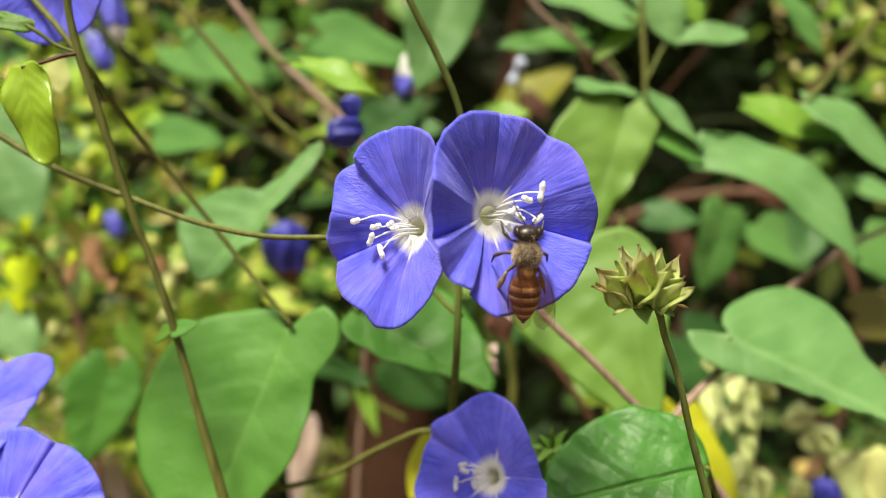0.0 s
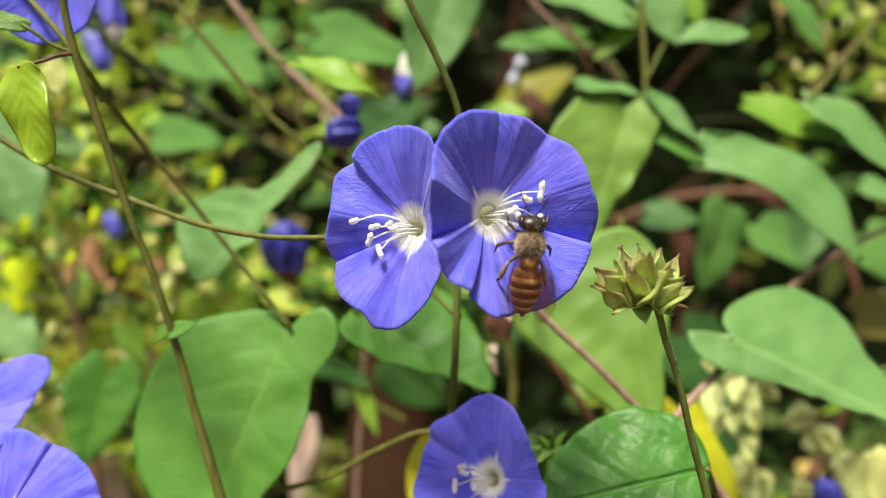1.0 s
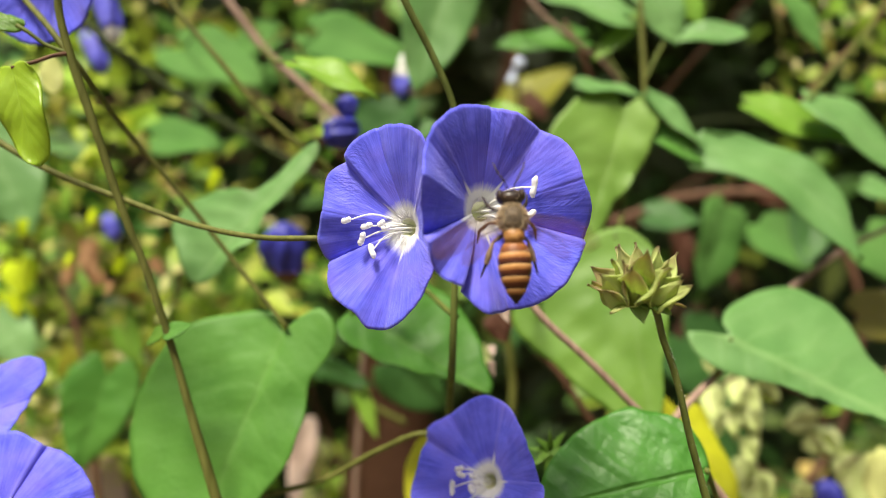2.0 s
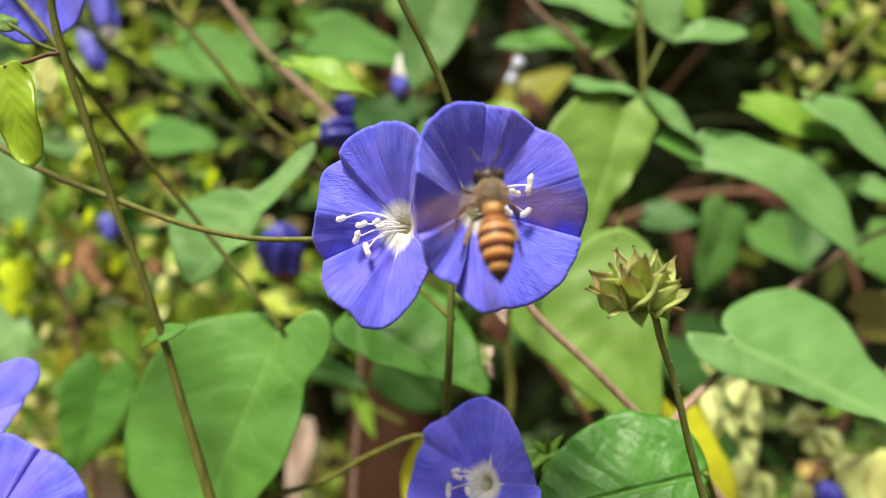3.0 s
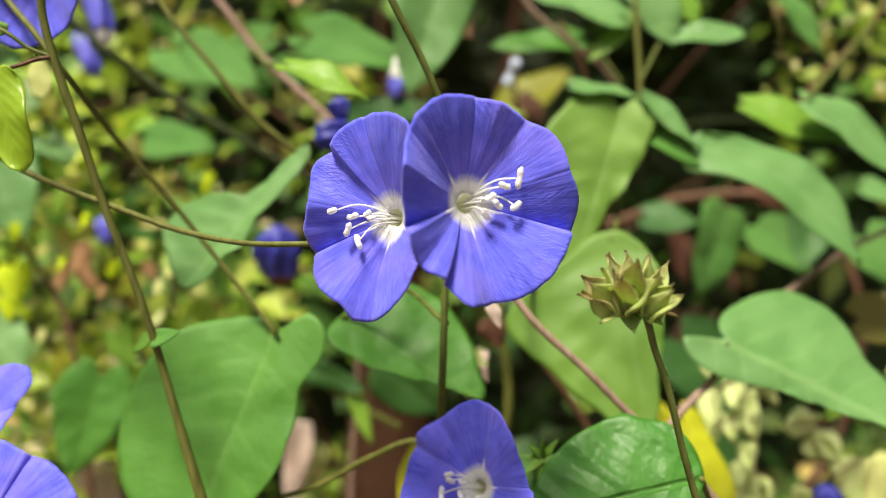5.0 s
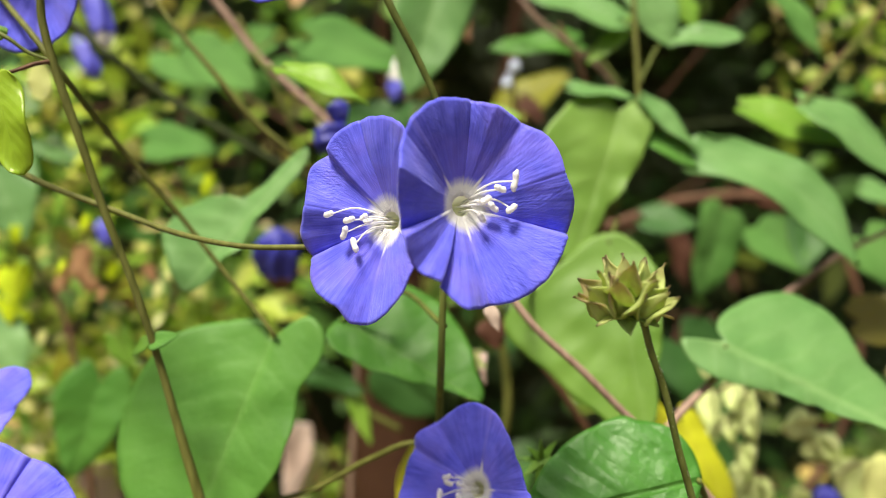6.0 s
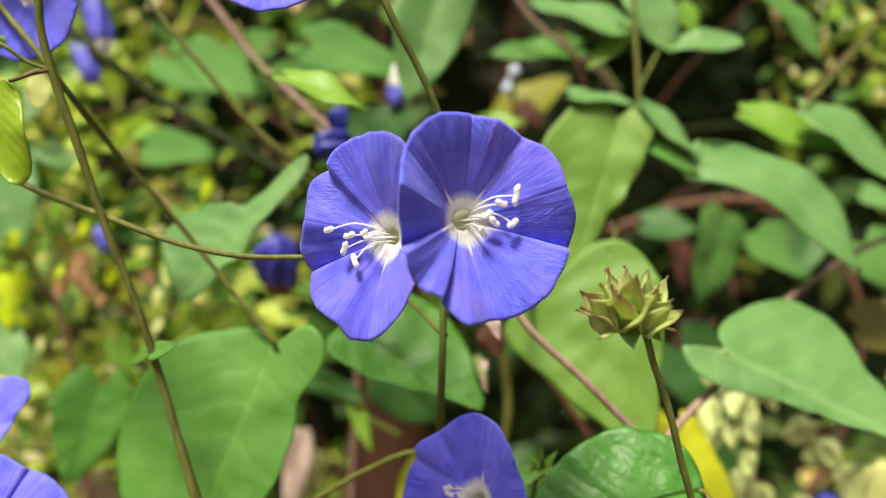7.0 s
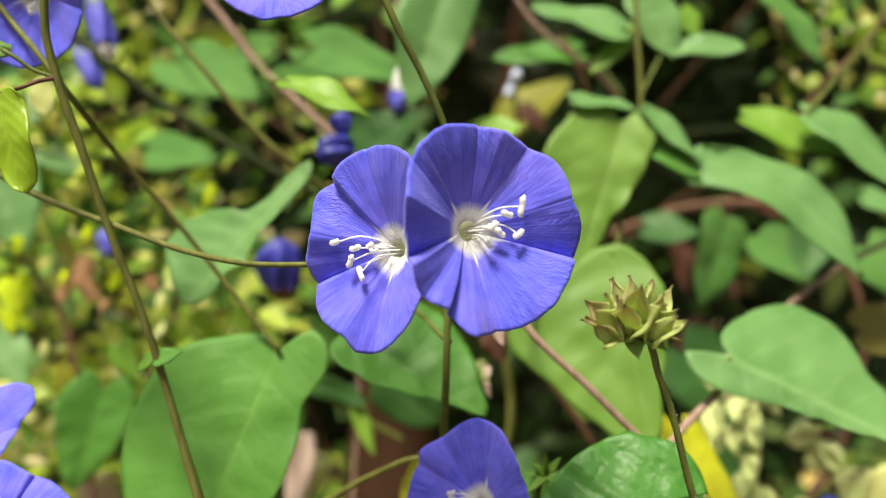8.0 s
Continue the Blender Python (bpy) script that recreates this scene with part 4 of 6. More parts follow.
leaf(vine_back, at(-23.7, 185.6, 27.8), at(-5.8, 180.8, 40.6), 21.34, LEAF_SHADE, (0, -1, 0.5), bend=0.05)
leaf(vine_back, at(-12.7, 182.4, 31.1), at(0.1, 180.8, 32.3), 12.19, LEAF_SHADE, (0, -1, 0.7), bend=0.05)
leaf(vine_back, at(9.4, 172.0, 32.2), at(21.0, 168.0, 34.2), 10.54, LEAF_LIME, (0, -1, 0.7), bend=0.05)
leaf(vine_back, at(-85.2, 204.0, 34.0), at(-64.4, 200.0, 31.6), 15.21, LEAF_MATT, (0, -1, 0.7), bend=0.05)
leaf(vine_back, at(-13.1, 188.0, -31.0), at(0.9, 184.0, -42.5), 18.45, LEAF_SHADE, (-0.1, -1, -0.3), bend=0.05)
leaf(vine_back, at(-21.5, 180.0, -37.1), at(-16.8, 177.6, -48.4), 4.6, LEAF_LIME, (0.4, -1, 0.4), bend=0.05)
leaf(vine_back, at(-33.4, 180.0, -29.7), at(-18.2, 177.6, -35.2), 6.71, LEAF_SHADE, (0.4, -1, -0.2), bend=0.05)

rnd_back = random.Random(21)
for k in range(34):
    bx, by, bz = rnd_back.uniform(-190, 60), rnd_back.uniform(205, 300), rnd_back.uniform(-90, 90)
    ax = Vector((rnd_back.uniform(-1, 1), rnd_back.uniform(-0.4, 0.2), rnd_back.uniform(-1, 0.5))).normalized()
    if -62 < bx < 12 and bz < -25 or bx > 0 and bz > 30 or -95 < bx < -40 and 15 < bz < 68:
        continue
    b0 = at(bx, by, bz)
    leaf(vine_back, b0, b0 + ax * rnd_back.uniform(0.016, 0.03), rnd_back.uniform(10, 20), (LEAF_MATT, LEAF_SHADE, LEAF_MATT, LEAF_SOFT, LEAF_LIME)[k % 5], (rnd_back.uniform(-0.5, 0.5), -1, rnd_back.uniform(0.3, 1.0)), rib=False, bend=0.1, nl=12, nw=8)

vine_far = vine("vine with small green leaves, some coloured darker for shade", at(90.6, 212.0, -80.6))
stem(vine_far, [at(50.9, 240.0, 8.2), at(60.8, 240.0, 10.1), at(82.7, 240.0, 17.7), at(102.8, 236.0, 19.4), at(122.2, 232.0, 15.6), at(135.2, 228.0, -5.5), at(129.1, 224.0, -59.2), *rooted(at(112.3, 220.0, -81.8))], [3.58, 3.58, 3.18, 2.31, 3.0, 4.0], STEM_BROWN)
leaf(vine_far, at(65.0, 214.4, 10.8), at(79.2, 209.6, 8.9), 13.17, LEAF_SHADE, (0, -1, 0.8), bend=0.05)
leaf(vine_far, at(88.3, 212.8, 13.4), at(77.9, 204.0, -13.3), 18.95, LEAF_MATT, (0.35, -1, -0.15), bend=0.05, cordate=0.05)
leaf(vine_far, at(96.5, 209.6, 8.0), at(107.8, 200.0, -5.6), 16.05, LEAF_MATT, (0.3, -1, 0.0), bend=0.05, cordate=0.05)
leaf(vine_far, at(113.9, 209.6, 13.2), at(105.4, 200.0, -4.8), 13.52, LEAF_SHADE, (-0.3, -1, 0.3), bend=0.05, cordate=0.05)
leaf(vine_far, at(118.6, 192.0, 3.3), at(127.1, 188.0, -9.2), 20.50, LEAF_MATT, (0.2, -1, 0.4), bend=0.05)
leaf(vine_far, at(104.9, 172.0, -17.0), at(120.3, 169.6, -16.7), 14.18, LEAF_OLIVE, (0.2, -1, 0.6), bend=0.05)
leaf(vine_far, at(91.3, 188.0, 71.8), at(105.2, 182.4, 53.0), 12.30, LEAF_MATT, (0.3, -1, 0.8), bend=0.15)
leaf(vine_far, at(55.7, 156.0, -38.6), at(66.2, 152.0, -57.8), 9.54, LEAF_YELLOW, (0.4, -1, 0.5), bend=0.02, label="yellowing leaf")
leaf(vine_far, at(43.6, 152.0, -32.6), at(54.3, 152.0, -40.2), 8.27, LEAF_YELLOW, (0.0, -1, 0.7), bend=0.02, label="yellowing leaf")
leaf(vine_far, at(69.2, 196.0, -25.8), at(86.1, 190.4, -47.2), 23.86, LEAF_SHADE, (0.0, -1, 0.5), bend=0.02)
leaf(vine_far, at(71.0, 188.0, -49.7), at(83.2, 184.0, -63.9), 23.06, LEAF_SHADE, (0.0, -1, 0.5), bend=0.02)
leaf(vine_far, at(111.2, 180.0, -35.6), at(121.7, 180.0, -47.6), 13.42, LEAF_MATT, (0.0, -1, 0.6), bend=0.02)
leaf(vine_far, at(121.1, 196.0, 18.0), at(129.8, 192.0, 12.9), 9.62, LEAF_PALE, (0.0, -1, 0.9), bend=0.02)

SMALL_DRY = (
    (at(-18.5, 190.0, 38.7), at(-20.0, 190.0, 37.0), 3.2, LEAF_DRY, "dry tan leaf"), (at(-12.2, 190.0, 41.3), at(-13.2, 190.0, 39.6), 3.0, LEAF_DRY, "dry tan leaf"),
    (at(11.5, 150.0, -14.0), at(14.4, 149.0, -20.2), 6.5, LEAF_RUST, "withered rust-brown leaf"), (at(9.5, 128.0, -17.8), at(9.8, 127.0, -19.6), 1.5, LEAF_BLEACHED, "pale dry husk"),
    (at(9.2, 126.0, -20.3), at(10.0, 126.0, -23.4), 1.3, LEAF_BLEACHED, "pale dry husk"))
vine_low = vine("vine with yellow and grey-green leaves low in the hedge", at(-100.8, 192.0, -73.0))
stem(vine_low, [at(-124.0, 196.0, 9.9), at(-107.8, 196.0, -12.8), at(-100.1, 193.6, -41.5), *rooted(at(-96.9, 193.6, -72.0))], [1.2, 1.6, 2.0, 2.4], STEM_BROWN)
leaf(vine_low, at(-126.8, 190.4, 32.5), at(-111.0, 185.6, 5.5), 23.36, LEAF_PALE, (0.3, -1, 0.5), bend=0.05)
leaf(vine_low, at(-87.8, 180.0, -32.3), at(-93.2, 175.0, -56.0), 18.5, LEAF, (0.3, -1, 0.5), bend=0.05)
leaf(vine_low, at(-122.1, 188.0, -18.5), at(-111.3, 185.6, -30.6), 14.02, LEAF_PALE, (0.3, -1, 0.6), bend=0.05)
leaf(vine_low, at(-127.3, 206.0, -3.7), at(-121.9, 200.0, -12.4), 10.0, LEAF_LEMON, (0.0, -0.7, 1.0), bend=0.05, label="bright yellow leaf")
leaf(vine_low, at(-171.4, 264.0, -18.4), at(-157.2, 264.0, -23.8), 8.75, LEAF_LEMON, (0.2, -1, 0.9), bend=0.05, label="bright yellow leaf")
leaf(vine_low, at(-111.1, 240.0, -25.6), at(-109.1, 240.0, -49.5), 8.95, LEAF_LIME, (0.5, -1, 0.3), bend=0.05, label="yellowing leaf")
leaf(vine_low, at(-126.9, 224.0, -38.8), at(-117.6, 224.0, -34.1), 8.35, LEAF_LEMON, (0.2, -1, 0.6), bend=0.05, label="yellowing leaf")
# small bright-coloured leaves that stand in for sunlit, blurred spots before the hedge
sunlit = random.Random(12)
for x, y, z, size, material in (
        (-113.0, 184.9, 6.0, 4.4, LEAF_LEMON), (-117.5, 188.5, -15.3, 6.2, LEAF_LEMON), (-102.0, 186.4, -2.9, 3.8, LEAF_LEMON), (-103.9, 189.2, -7.9, 4.5, LEAF_DRY),
        (-96.9, 189.5, -1.0, 6.9, LEAF_DRY), (-91.0, 182.8, -7.7, 3.7, LEAF_DRY), (-88.9, 182.2, -10.2, 3.7, LEAF_DRY), (-90.7, 192.0, -4.1, 5.1, LEAF_LEMON),
        (-106.5, 185.1, -22.0, 3.8, LEAF_CREAM), (-94.7, 184.8, 8.9, 3.8, LEAF_LEMON), (-106.6, 193.9, 14.0, 6.4, LEAF_LIME), (-85.2, 187.6, -26.1, 10.3, LEAF_LIME),
        (-105.6, 192.0, -31.4, 8.2, LEAF_MUSTARD), (-101.0, 187.7, -35.4, 5.9, LEAF_LIME), (-78.4, 189.7, -4.9, 4.8, LEAF_DRY), (-74.6, 183.8, -9.4, 4.3, LEAF_CREAM),
        (-63.4, 189.6, 19.2, 5.4, LEAF_LEMON)):
    way = Vector((sunlit.uniform(-0.6, 0.6), 0.0, -1.0)).normalized() * size * 0.5
    c = Vector((x, y, z))
    leaf(vine_low, at(*(c - way)), at(*(c + way)), size * 0.72, material, (sunlit.uniform(-0.3, 0.3), -0.8, 1.0), rib=False, fold=0.1, bend=0.05, nl=10, nw=6)
leaf(vine_low, at(24.1, 240.0, 48.9), at(44.7, 233.6, 62.1), 19.61, LEAF_MUSTARD, (0.0, -1, 0.8), bend=0.05, label="yellowing leaf with a brown patch")
leaf(vine_low, at(0.4, 137.6, -39.2), at(-7.0, 134.4, -49.3), 10.14, LEAF_YELLOW, (-0.3, -1, 0.5), bend=0.05)
for k in range(9):
    way = Vector((math.cos(k * 0.7 + 0.2) * 1.0, -0.35 + 0.25 * math.sin(k * 2.1), math.sin(k * 0.7 + 0.2)))
    leaf(vine_low, at(17.9, 112.0, -32.6), at(17.9, 112.0, -32.6) + way.normalized() * (0.0035 + 0.0004 * (k % 3)), 0.9 + 0.3 * (k % 2), LEAF_SOFT, (0.2, -1, 0.5), rib=False, bend=0.1, cordate=0.0, point=1.0, nl=8, nw=4)

leaf(vine_low, at(-74.5, 131.0, 37.0), at(-73.0, 130.0, 30.0), 4.2, LEAF_CREAM, (0.1, -1, 0.3), rib=False, fold=-0.3, bend=0.05, cordate=0.02, point=0.35, nl=10, nw=8, label="pale yellow withering leaf")
# Pale leaf shape added for a cream-pink patch low behind.
leaf(vine_low, at(-110.0, 215.0, -66.0), at(-98.0, 213.0, -80.0), 11.0, LEAF_BLEACHED, (0.1, -1, 0.5), rib=False, fold=0.2, bend=0.05, cordate=0.02, nl=10, nw=8, label="pale pinkish leaf shape, added for a bright patch")
for base, tip, width, material, note in SMALL_DRY:
    leaf(vine_low, base, tip, width, material, (0.1, -1, 0.4), rib=False, label=note, fold=0.35, bend=0.15, wave=0.05, cordate=0.03, nl=10, nw=8)
leaf(vine_low, at(-119.6, 209.6, 35.8), at(-102.4, 206.4, 26.7), 11.20, LEAF_PALE, (0.1, -1, 0.9), bend=0.05)
for k, (px, py) in enumerate(((at(-117.4, 188.0, 51.5), 4.5), (at(-126.9, 217.6, 55.2), 7.4), (at(-112.0, 199.2, 45.5), 6.3), (at(-100.3, 228.8, 46.6), 5.2), (at(-87.0, 210.4, 41.1), 8.1), (at(-86.2, 192.0, 32.0), 7.0), (at(-72.0, 221.6, 40.2), 5.9), (at(-78.1, 203.2, 27.4), 4.8), (at(-97.6, 232.8, 25.3), 7.7), (at(-72.6, 214.4, 23.3), 6.6), (at(-107.8, 196.0, 15.6), 5.5), (at(-139.0, 225.6, 8.6), 8.4), (at(-99.4, 207.2, 26.8), 7.3), (at(-72.6, 188.8, 15.0), 6.2), (at(-92.1, 218.4, 9.2), 5.1), (at(-125.7, 200.0, 43.2), 8.0), (at(-137.7, 229.6, -32.1), 6.9), (at(-116.2, 211.2, -27.8), 5.8), (at(-101.3, 192.8, -6.2), 4.7), (at(-133.4, 222.4, -14.6), 7.6), (at(-90.2, 204.0, -4.9), 6.5), (at(-114.9, 233.6, -23.0), 5.4), (at(-122.8, 215.2, -2.5), 8.3))):
    tilt = Vector((math.cos(k * 2.4), -0.2, math.sin(k * 2.4) - 0.3)).normalized()
    leaf(vine_low, px, px + tilt * py * MM, py * 0.75, (LEAF_LIME, LEAF_LIME, LEAF_MUSTARD)[k % 3], (0.2 * math.sin(k), -1, 0.8), rib=False, bend=0.1, cordate=0.1, nl=10, nw=6)

# ---- withered leaves caught in the vines ----
# Pale strip added for a whitish-pink blur behind the vines.
leaf(vine_low, at(-42.0, 212.0, -51.6), at(-45.8, 209.6, -79.7), 8.71, LEAF_BLEACHED, (0.2, -1, 0.6), rib=False, label="pale pinkish leaf shape, added for a bright patch", fold=0.3, bend=0.05, wave=0.05, cordate=0.02, nl=12, nw=8)
for base, tip, width, material, note in (
    (at(-95.9, 185.0, 0.7), at(-93.2, 183.7, -9.7), 4.6, LEAF_DRY, "dry tan leaf"), (at(-105.5, 232.0, -9.4), at(-98.1, 230.4, -22.7), 5.77, LEAF_DRY, "dry tan leaf"),
    (at(-136.4, 248.0, -2.9), at(-133.3, 248.0, -12.1), 5.75, LEAF_DRY, "dry tan leaf"), (at(-122.8, 256.0, -16.8), at(-118.5, 256.0, -6.1), 5.51, LEAF_OLIVE, ""),
    (at(7.2, 240.0, 83.7), at(11.5, 238.4, 74.8), 6.36, LEAF_DRY, "dry orange-tan leaf"), (at(112.0, 166.0, -45.5), at(118.0, 164.0, -63.0), 9.0, LEAF_DRY, "dry salmon-tan leaf"), (at(102.5, 164.0, -49.0), at(108.5, 161.0, -67.0), 11.5, LEAF_CREAM, "pale cream withered leaf"),
    (at(-143.9, 240.0, 38.0), at(-149.9, 240.0, 28.0), 5.17, LEAF_DRY, "dry tan leaf"), (at(96.1, 176.8, -43.8), at(102.7, 176.8, -44.1), 2.34, LEAF_RUST, "blackened leaf tip")):
    leaf(vine_low, base, tip, width, material, (0.2, -1, 0.5), rib=False, label=note, fold=0.35, bend=0.2, wave=0.06, cordate=0.05, nl=12, nw=8)
for base, tip, width in ((at(27.9, 230.4, 50.8), at(36.2, 228.8, 44.7), 8.56), (at(83.1, 244.0, 9.3), at(88.3, 240.0, -12.7), 9.21), (at(90.7, 240.0, -23.7), at(80.2, 238.4, -39.3), 11.93), (at(108.5, 240.0, 22.1), at(122.5, 240.0, 15.1), 9.14)):
    leaf(vine_far, base, tip, width, LEAF_RUST, (0.2, -1, 0.5), rib=False, label="withered rust-brown leaf", fold=0.3, bend=0.2, wave=0.06, nl=12, nw=8)
stem(vine_back, [at(15.6, 177.6, -11.6), at(17.2, 179.2, -23.6), at(18.6, 180.8, -38.8), at(15.7, 182.4, -55.8), at(13.1, 184.0, -79.1)], [1.93, 2.10, 1.96], STEM, "side_stem")
stem(vine_back, [at(16.7, 166.4, -16.4), at(23.3, 164.8, -23.3), at(36.0, 163.2, -41.5), at(45.4, 163.2, -56.6)], [1.50, 1.63, 1.62], STEM_BROWN, "side_stem")
stem(vine_back, [at(-33.5, 180.8, -31.3), at(-29.1, 180.8, -34.0), at(-21.0, 182.4, -39.9), at(-9.8, 184.0, -46.3)], [1.80, 1.81, 1.68], STEM, "side_stem")
leaf(vine_left, at(-41.8, 104.8, -12.8), at(-37.7, 104.8, -10.9), 2.95, LEAF, (0.1, -1, 0.8), rib=False, cordate=0.05, nl=10, nw=6)
leaf(vine_left, at(-42.3, 105.6, -12.3), at(-45.7, 106.4, -14.5), 2.62, LEAF_SOFT, (-0.1, -1, 0.8), rib=False, cordate=0.05, nl=10, nw=6)

# ---- bare and dry twigs in the hedge ----
twigs = thing("dry_twigs", at(-110, 260, -500), "thin brown and tan dry twigs tangled in the hedge", "twigs")
twig_rnd = random.Random(31)
stem(twigs, [at(-110, 262, -505), at(-108, 262, -250), at(-104, 260, -60), at(-98, 262, 60)], [4, 3, 2, 1], STEM_BROWN)
for k in range(30):
    left = k < 20
    q = Vector((twig_rnd.uniform(-190, -40) if left else twig_rnd.uniform(60, 190), twig_rnd.uniform(225, 330), twig_rnd.uniform(-90, 80)))
    w = Vector((twig_rnd.uniform(-1, 1), twig_rnd.uniform(-0.3, 0.3), twig_rnd.uniform(-1, 1))).normalized() * twig_rnd.uniform(22, 50)
    n1 = Vector((twig_rnd.uniform(-5, 5), twig_rnd.uniform(-5, 5), twig_rnd.uniform(-5, 5)))
    thick = twig_rnd.uniform(0.8, 2.4)
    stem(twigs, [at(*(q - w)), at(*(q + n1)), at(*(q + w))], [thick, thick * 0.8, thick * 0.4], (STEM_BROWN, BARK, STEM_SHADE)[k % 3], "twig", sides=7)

# ---- woody trunk low behind ----
trunk = thing("shrub_trunk", Vector((-0.025, 0.34, 0)), "red-brown woody trunk of a shrub, in shade", "trunk")
stem(trunk, [at(-18, 350, 20), at(-24, 345, -50), at(-28, 340, -120), Vector((-0.035, 0.335, -0.02))], [14, 34, 46, 60], BARK, "bole", sides=18)
stem(trunk, [at(-24, 345, -50), at(20, 370, 0), at(34, 402, 80), at(60, 420, 220)], [16, 11, 9, 7], BARK, "limb", sides=12)
stem(trunk, [at(-18, 350, 10), at(-30, 400, 70), at(-40, 430, 220)], [12, 9, 6], BARK, "limb", sides=12)

def blob(rx, ry, rz, c, bumps=0.04, seed=0.0):
    bm = bmesh.new()
    bmesh.ops.create_uvsphere(bm, u_segments=20, v_segments=12, radius=1.0)
    for v in bm.verts:
        k = 1 + bumps * noise.noise(v.co * 2.5 + Vector((seed, 0, 0)))
        v.co = Vector((v.co.x * rx * k + c[0], v.co.y * ry * k + c[1], v.co.z * rz * k + c[2])) * MM
    for f in bm.faces:
        f.smooth = True
    me = bpy.data.meshes.new("blob")
    bm.to_mesh(me)
    bm.free()
    return me


# ---- water drops on an added twig, glints in their colour ----
stem(trunk, [at(34, 402, 70), at(33, 330, 66), at(24, 217, 52), at(23, 217, 60), at(25, 219, 68)], [3, 2, 1.4, 1.2, 0.8], BARK, "twig")
DEW_GLINT = Nodes("dew", 0.08, 1.0)
# Opaque pale blue stands in for the sky's reflection in the drops.
DEW_GLINT.color((0.55, 0.63, 0.8))
for k, (dx, dz, r) in enumerate(((0, -5, 2.0), (4, 4, 2.2), (1, -1, 1.2))):
    drop = add("dew_drop", blob(r * 0.8, r * 0.8, r * 0.9, (0, 0, 0), 0.0), DEW_GLINT.m, None, "", Matrix.Translation(at(22.0 + dx * 0.6, 215, 56.0 + dz * 0.6)))
    tagged(drop, "round water drop coloured pale blue for its glint, on a dark twig", "water drop", "dew drops")

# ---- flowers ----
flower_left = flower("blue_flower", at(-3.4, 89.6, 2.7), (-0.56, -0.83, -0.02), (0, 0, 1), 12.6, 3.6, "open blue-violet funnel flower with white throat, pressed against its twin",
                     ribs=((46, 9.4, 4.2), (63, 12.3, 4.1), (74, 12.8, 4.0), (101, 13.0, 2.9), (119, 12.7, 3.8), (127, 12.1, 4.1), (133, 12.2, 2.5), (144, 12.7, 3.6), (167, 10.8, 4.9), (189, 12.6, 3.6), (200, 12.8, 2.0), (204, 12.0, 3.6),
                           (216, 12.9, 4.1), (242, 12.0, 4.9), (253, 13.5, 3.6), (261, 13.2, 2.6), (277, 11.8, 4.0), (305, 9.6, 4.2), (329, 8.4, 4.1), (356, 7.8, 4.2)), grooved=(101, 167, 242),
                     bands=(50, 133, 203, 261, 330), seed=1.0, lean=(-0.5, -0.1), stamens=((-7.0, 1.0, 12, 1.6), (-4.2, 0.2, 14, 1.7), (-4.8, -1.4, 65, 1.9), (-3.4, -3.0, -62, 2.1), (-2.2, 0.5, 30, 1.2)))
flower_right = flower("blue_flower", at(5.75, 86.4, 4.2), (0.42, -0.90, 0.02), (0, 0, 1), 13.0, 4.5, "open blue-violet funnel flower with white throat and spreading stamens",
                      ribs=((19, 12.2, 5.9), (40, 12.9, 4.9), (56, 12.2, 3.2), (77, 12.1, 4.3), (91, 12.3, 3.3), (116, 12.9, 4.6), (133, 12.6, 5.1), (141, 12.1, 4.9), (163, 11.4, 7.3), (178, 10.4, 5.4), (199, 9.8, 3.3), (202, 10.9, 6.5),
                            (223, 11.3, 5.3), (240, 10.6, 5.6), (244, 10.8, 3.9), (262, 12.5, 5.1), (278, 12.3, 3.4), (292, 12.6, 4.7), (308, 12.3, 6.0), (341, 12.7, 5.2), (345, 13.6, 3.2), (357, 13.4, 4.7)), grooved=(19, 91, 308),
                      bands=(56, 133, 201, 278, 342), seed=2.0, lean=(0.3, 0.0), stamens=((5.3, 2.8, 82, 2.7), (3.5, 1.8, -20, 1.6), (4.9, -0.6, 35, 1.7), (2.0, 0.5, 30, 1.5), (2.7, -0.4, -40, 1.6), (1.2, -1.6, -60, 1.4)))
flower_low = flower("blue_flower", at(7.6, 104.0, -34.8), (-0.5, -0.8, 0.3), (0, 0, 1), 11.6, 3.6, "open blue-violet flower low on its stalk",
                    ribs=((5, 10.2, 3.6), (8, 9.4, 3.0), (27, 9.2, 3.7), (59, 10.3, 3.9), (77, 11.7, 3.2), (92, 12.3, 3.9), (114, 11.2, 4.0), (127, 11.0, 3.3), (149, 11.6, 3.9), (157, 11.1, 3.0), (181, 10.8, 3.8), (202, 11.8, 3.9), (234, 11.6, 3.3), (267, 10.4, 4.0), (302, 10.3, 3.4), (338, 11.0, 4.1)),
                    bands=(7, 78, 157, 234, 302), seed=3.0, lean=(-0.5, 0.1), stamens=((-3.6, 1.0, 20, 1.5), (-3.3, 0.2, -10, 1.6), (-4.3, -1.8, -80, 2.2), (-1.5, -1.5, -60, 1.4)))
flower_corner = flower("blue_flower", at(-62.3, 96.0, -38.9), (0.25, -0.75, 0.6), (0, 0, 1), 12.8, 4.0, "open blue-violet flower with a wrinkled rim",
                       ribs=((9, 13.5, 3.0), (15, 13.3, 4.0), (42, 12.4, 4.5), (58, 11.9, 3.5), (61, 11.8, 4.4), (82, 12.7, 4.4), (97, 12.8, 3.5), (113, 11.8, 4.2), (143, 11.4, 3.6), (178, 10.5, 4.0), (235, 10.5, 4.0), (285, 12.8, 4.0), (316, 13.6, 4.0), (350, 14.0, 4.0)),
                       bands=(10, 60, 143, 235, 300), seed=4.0)
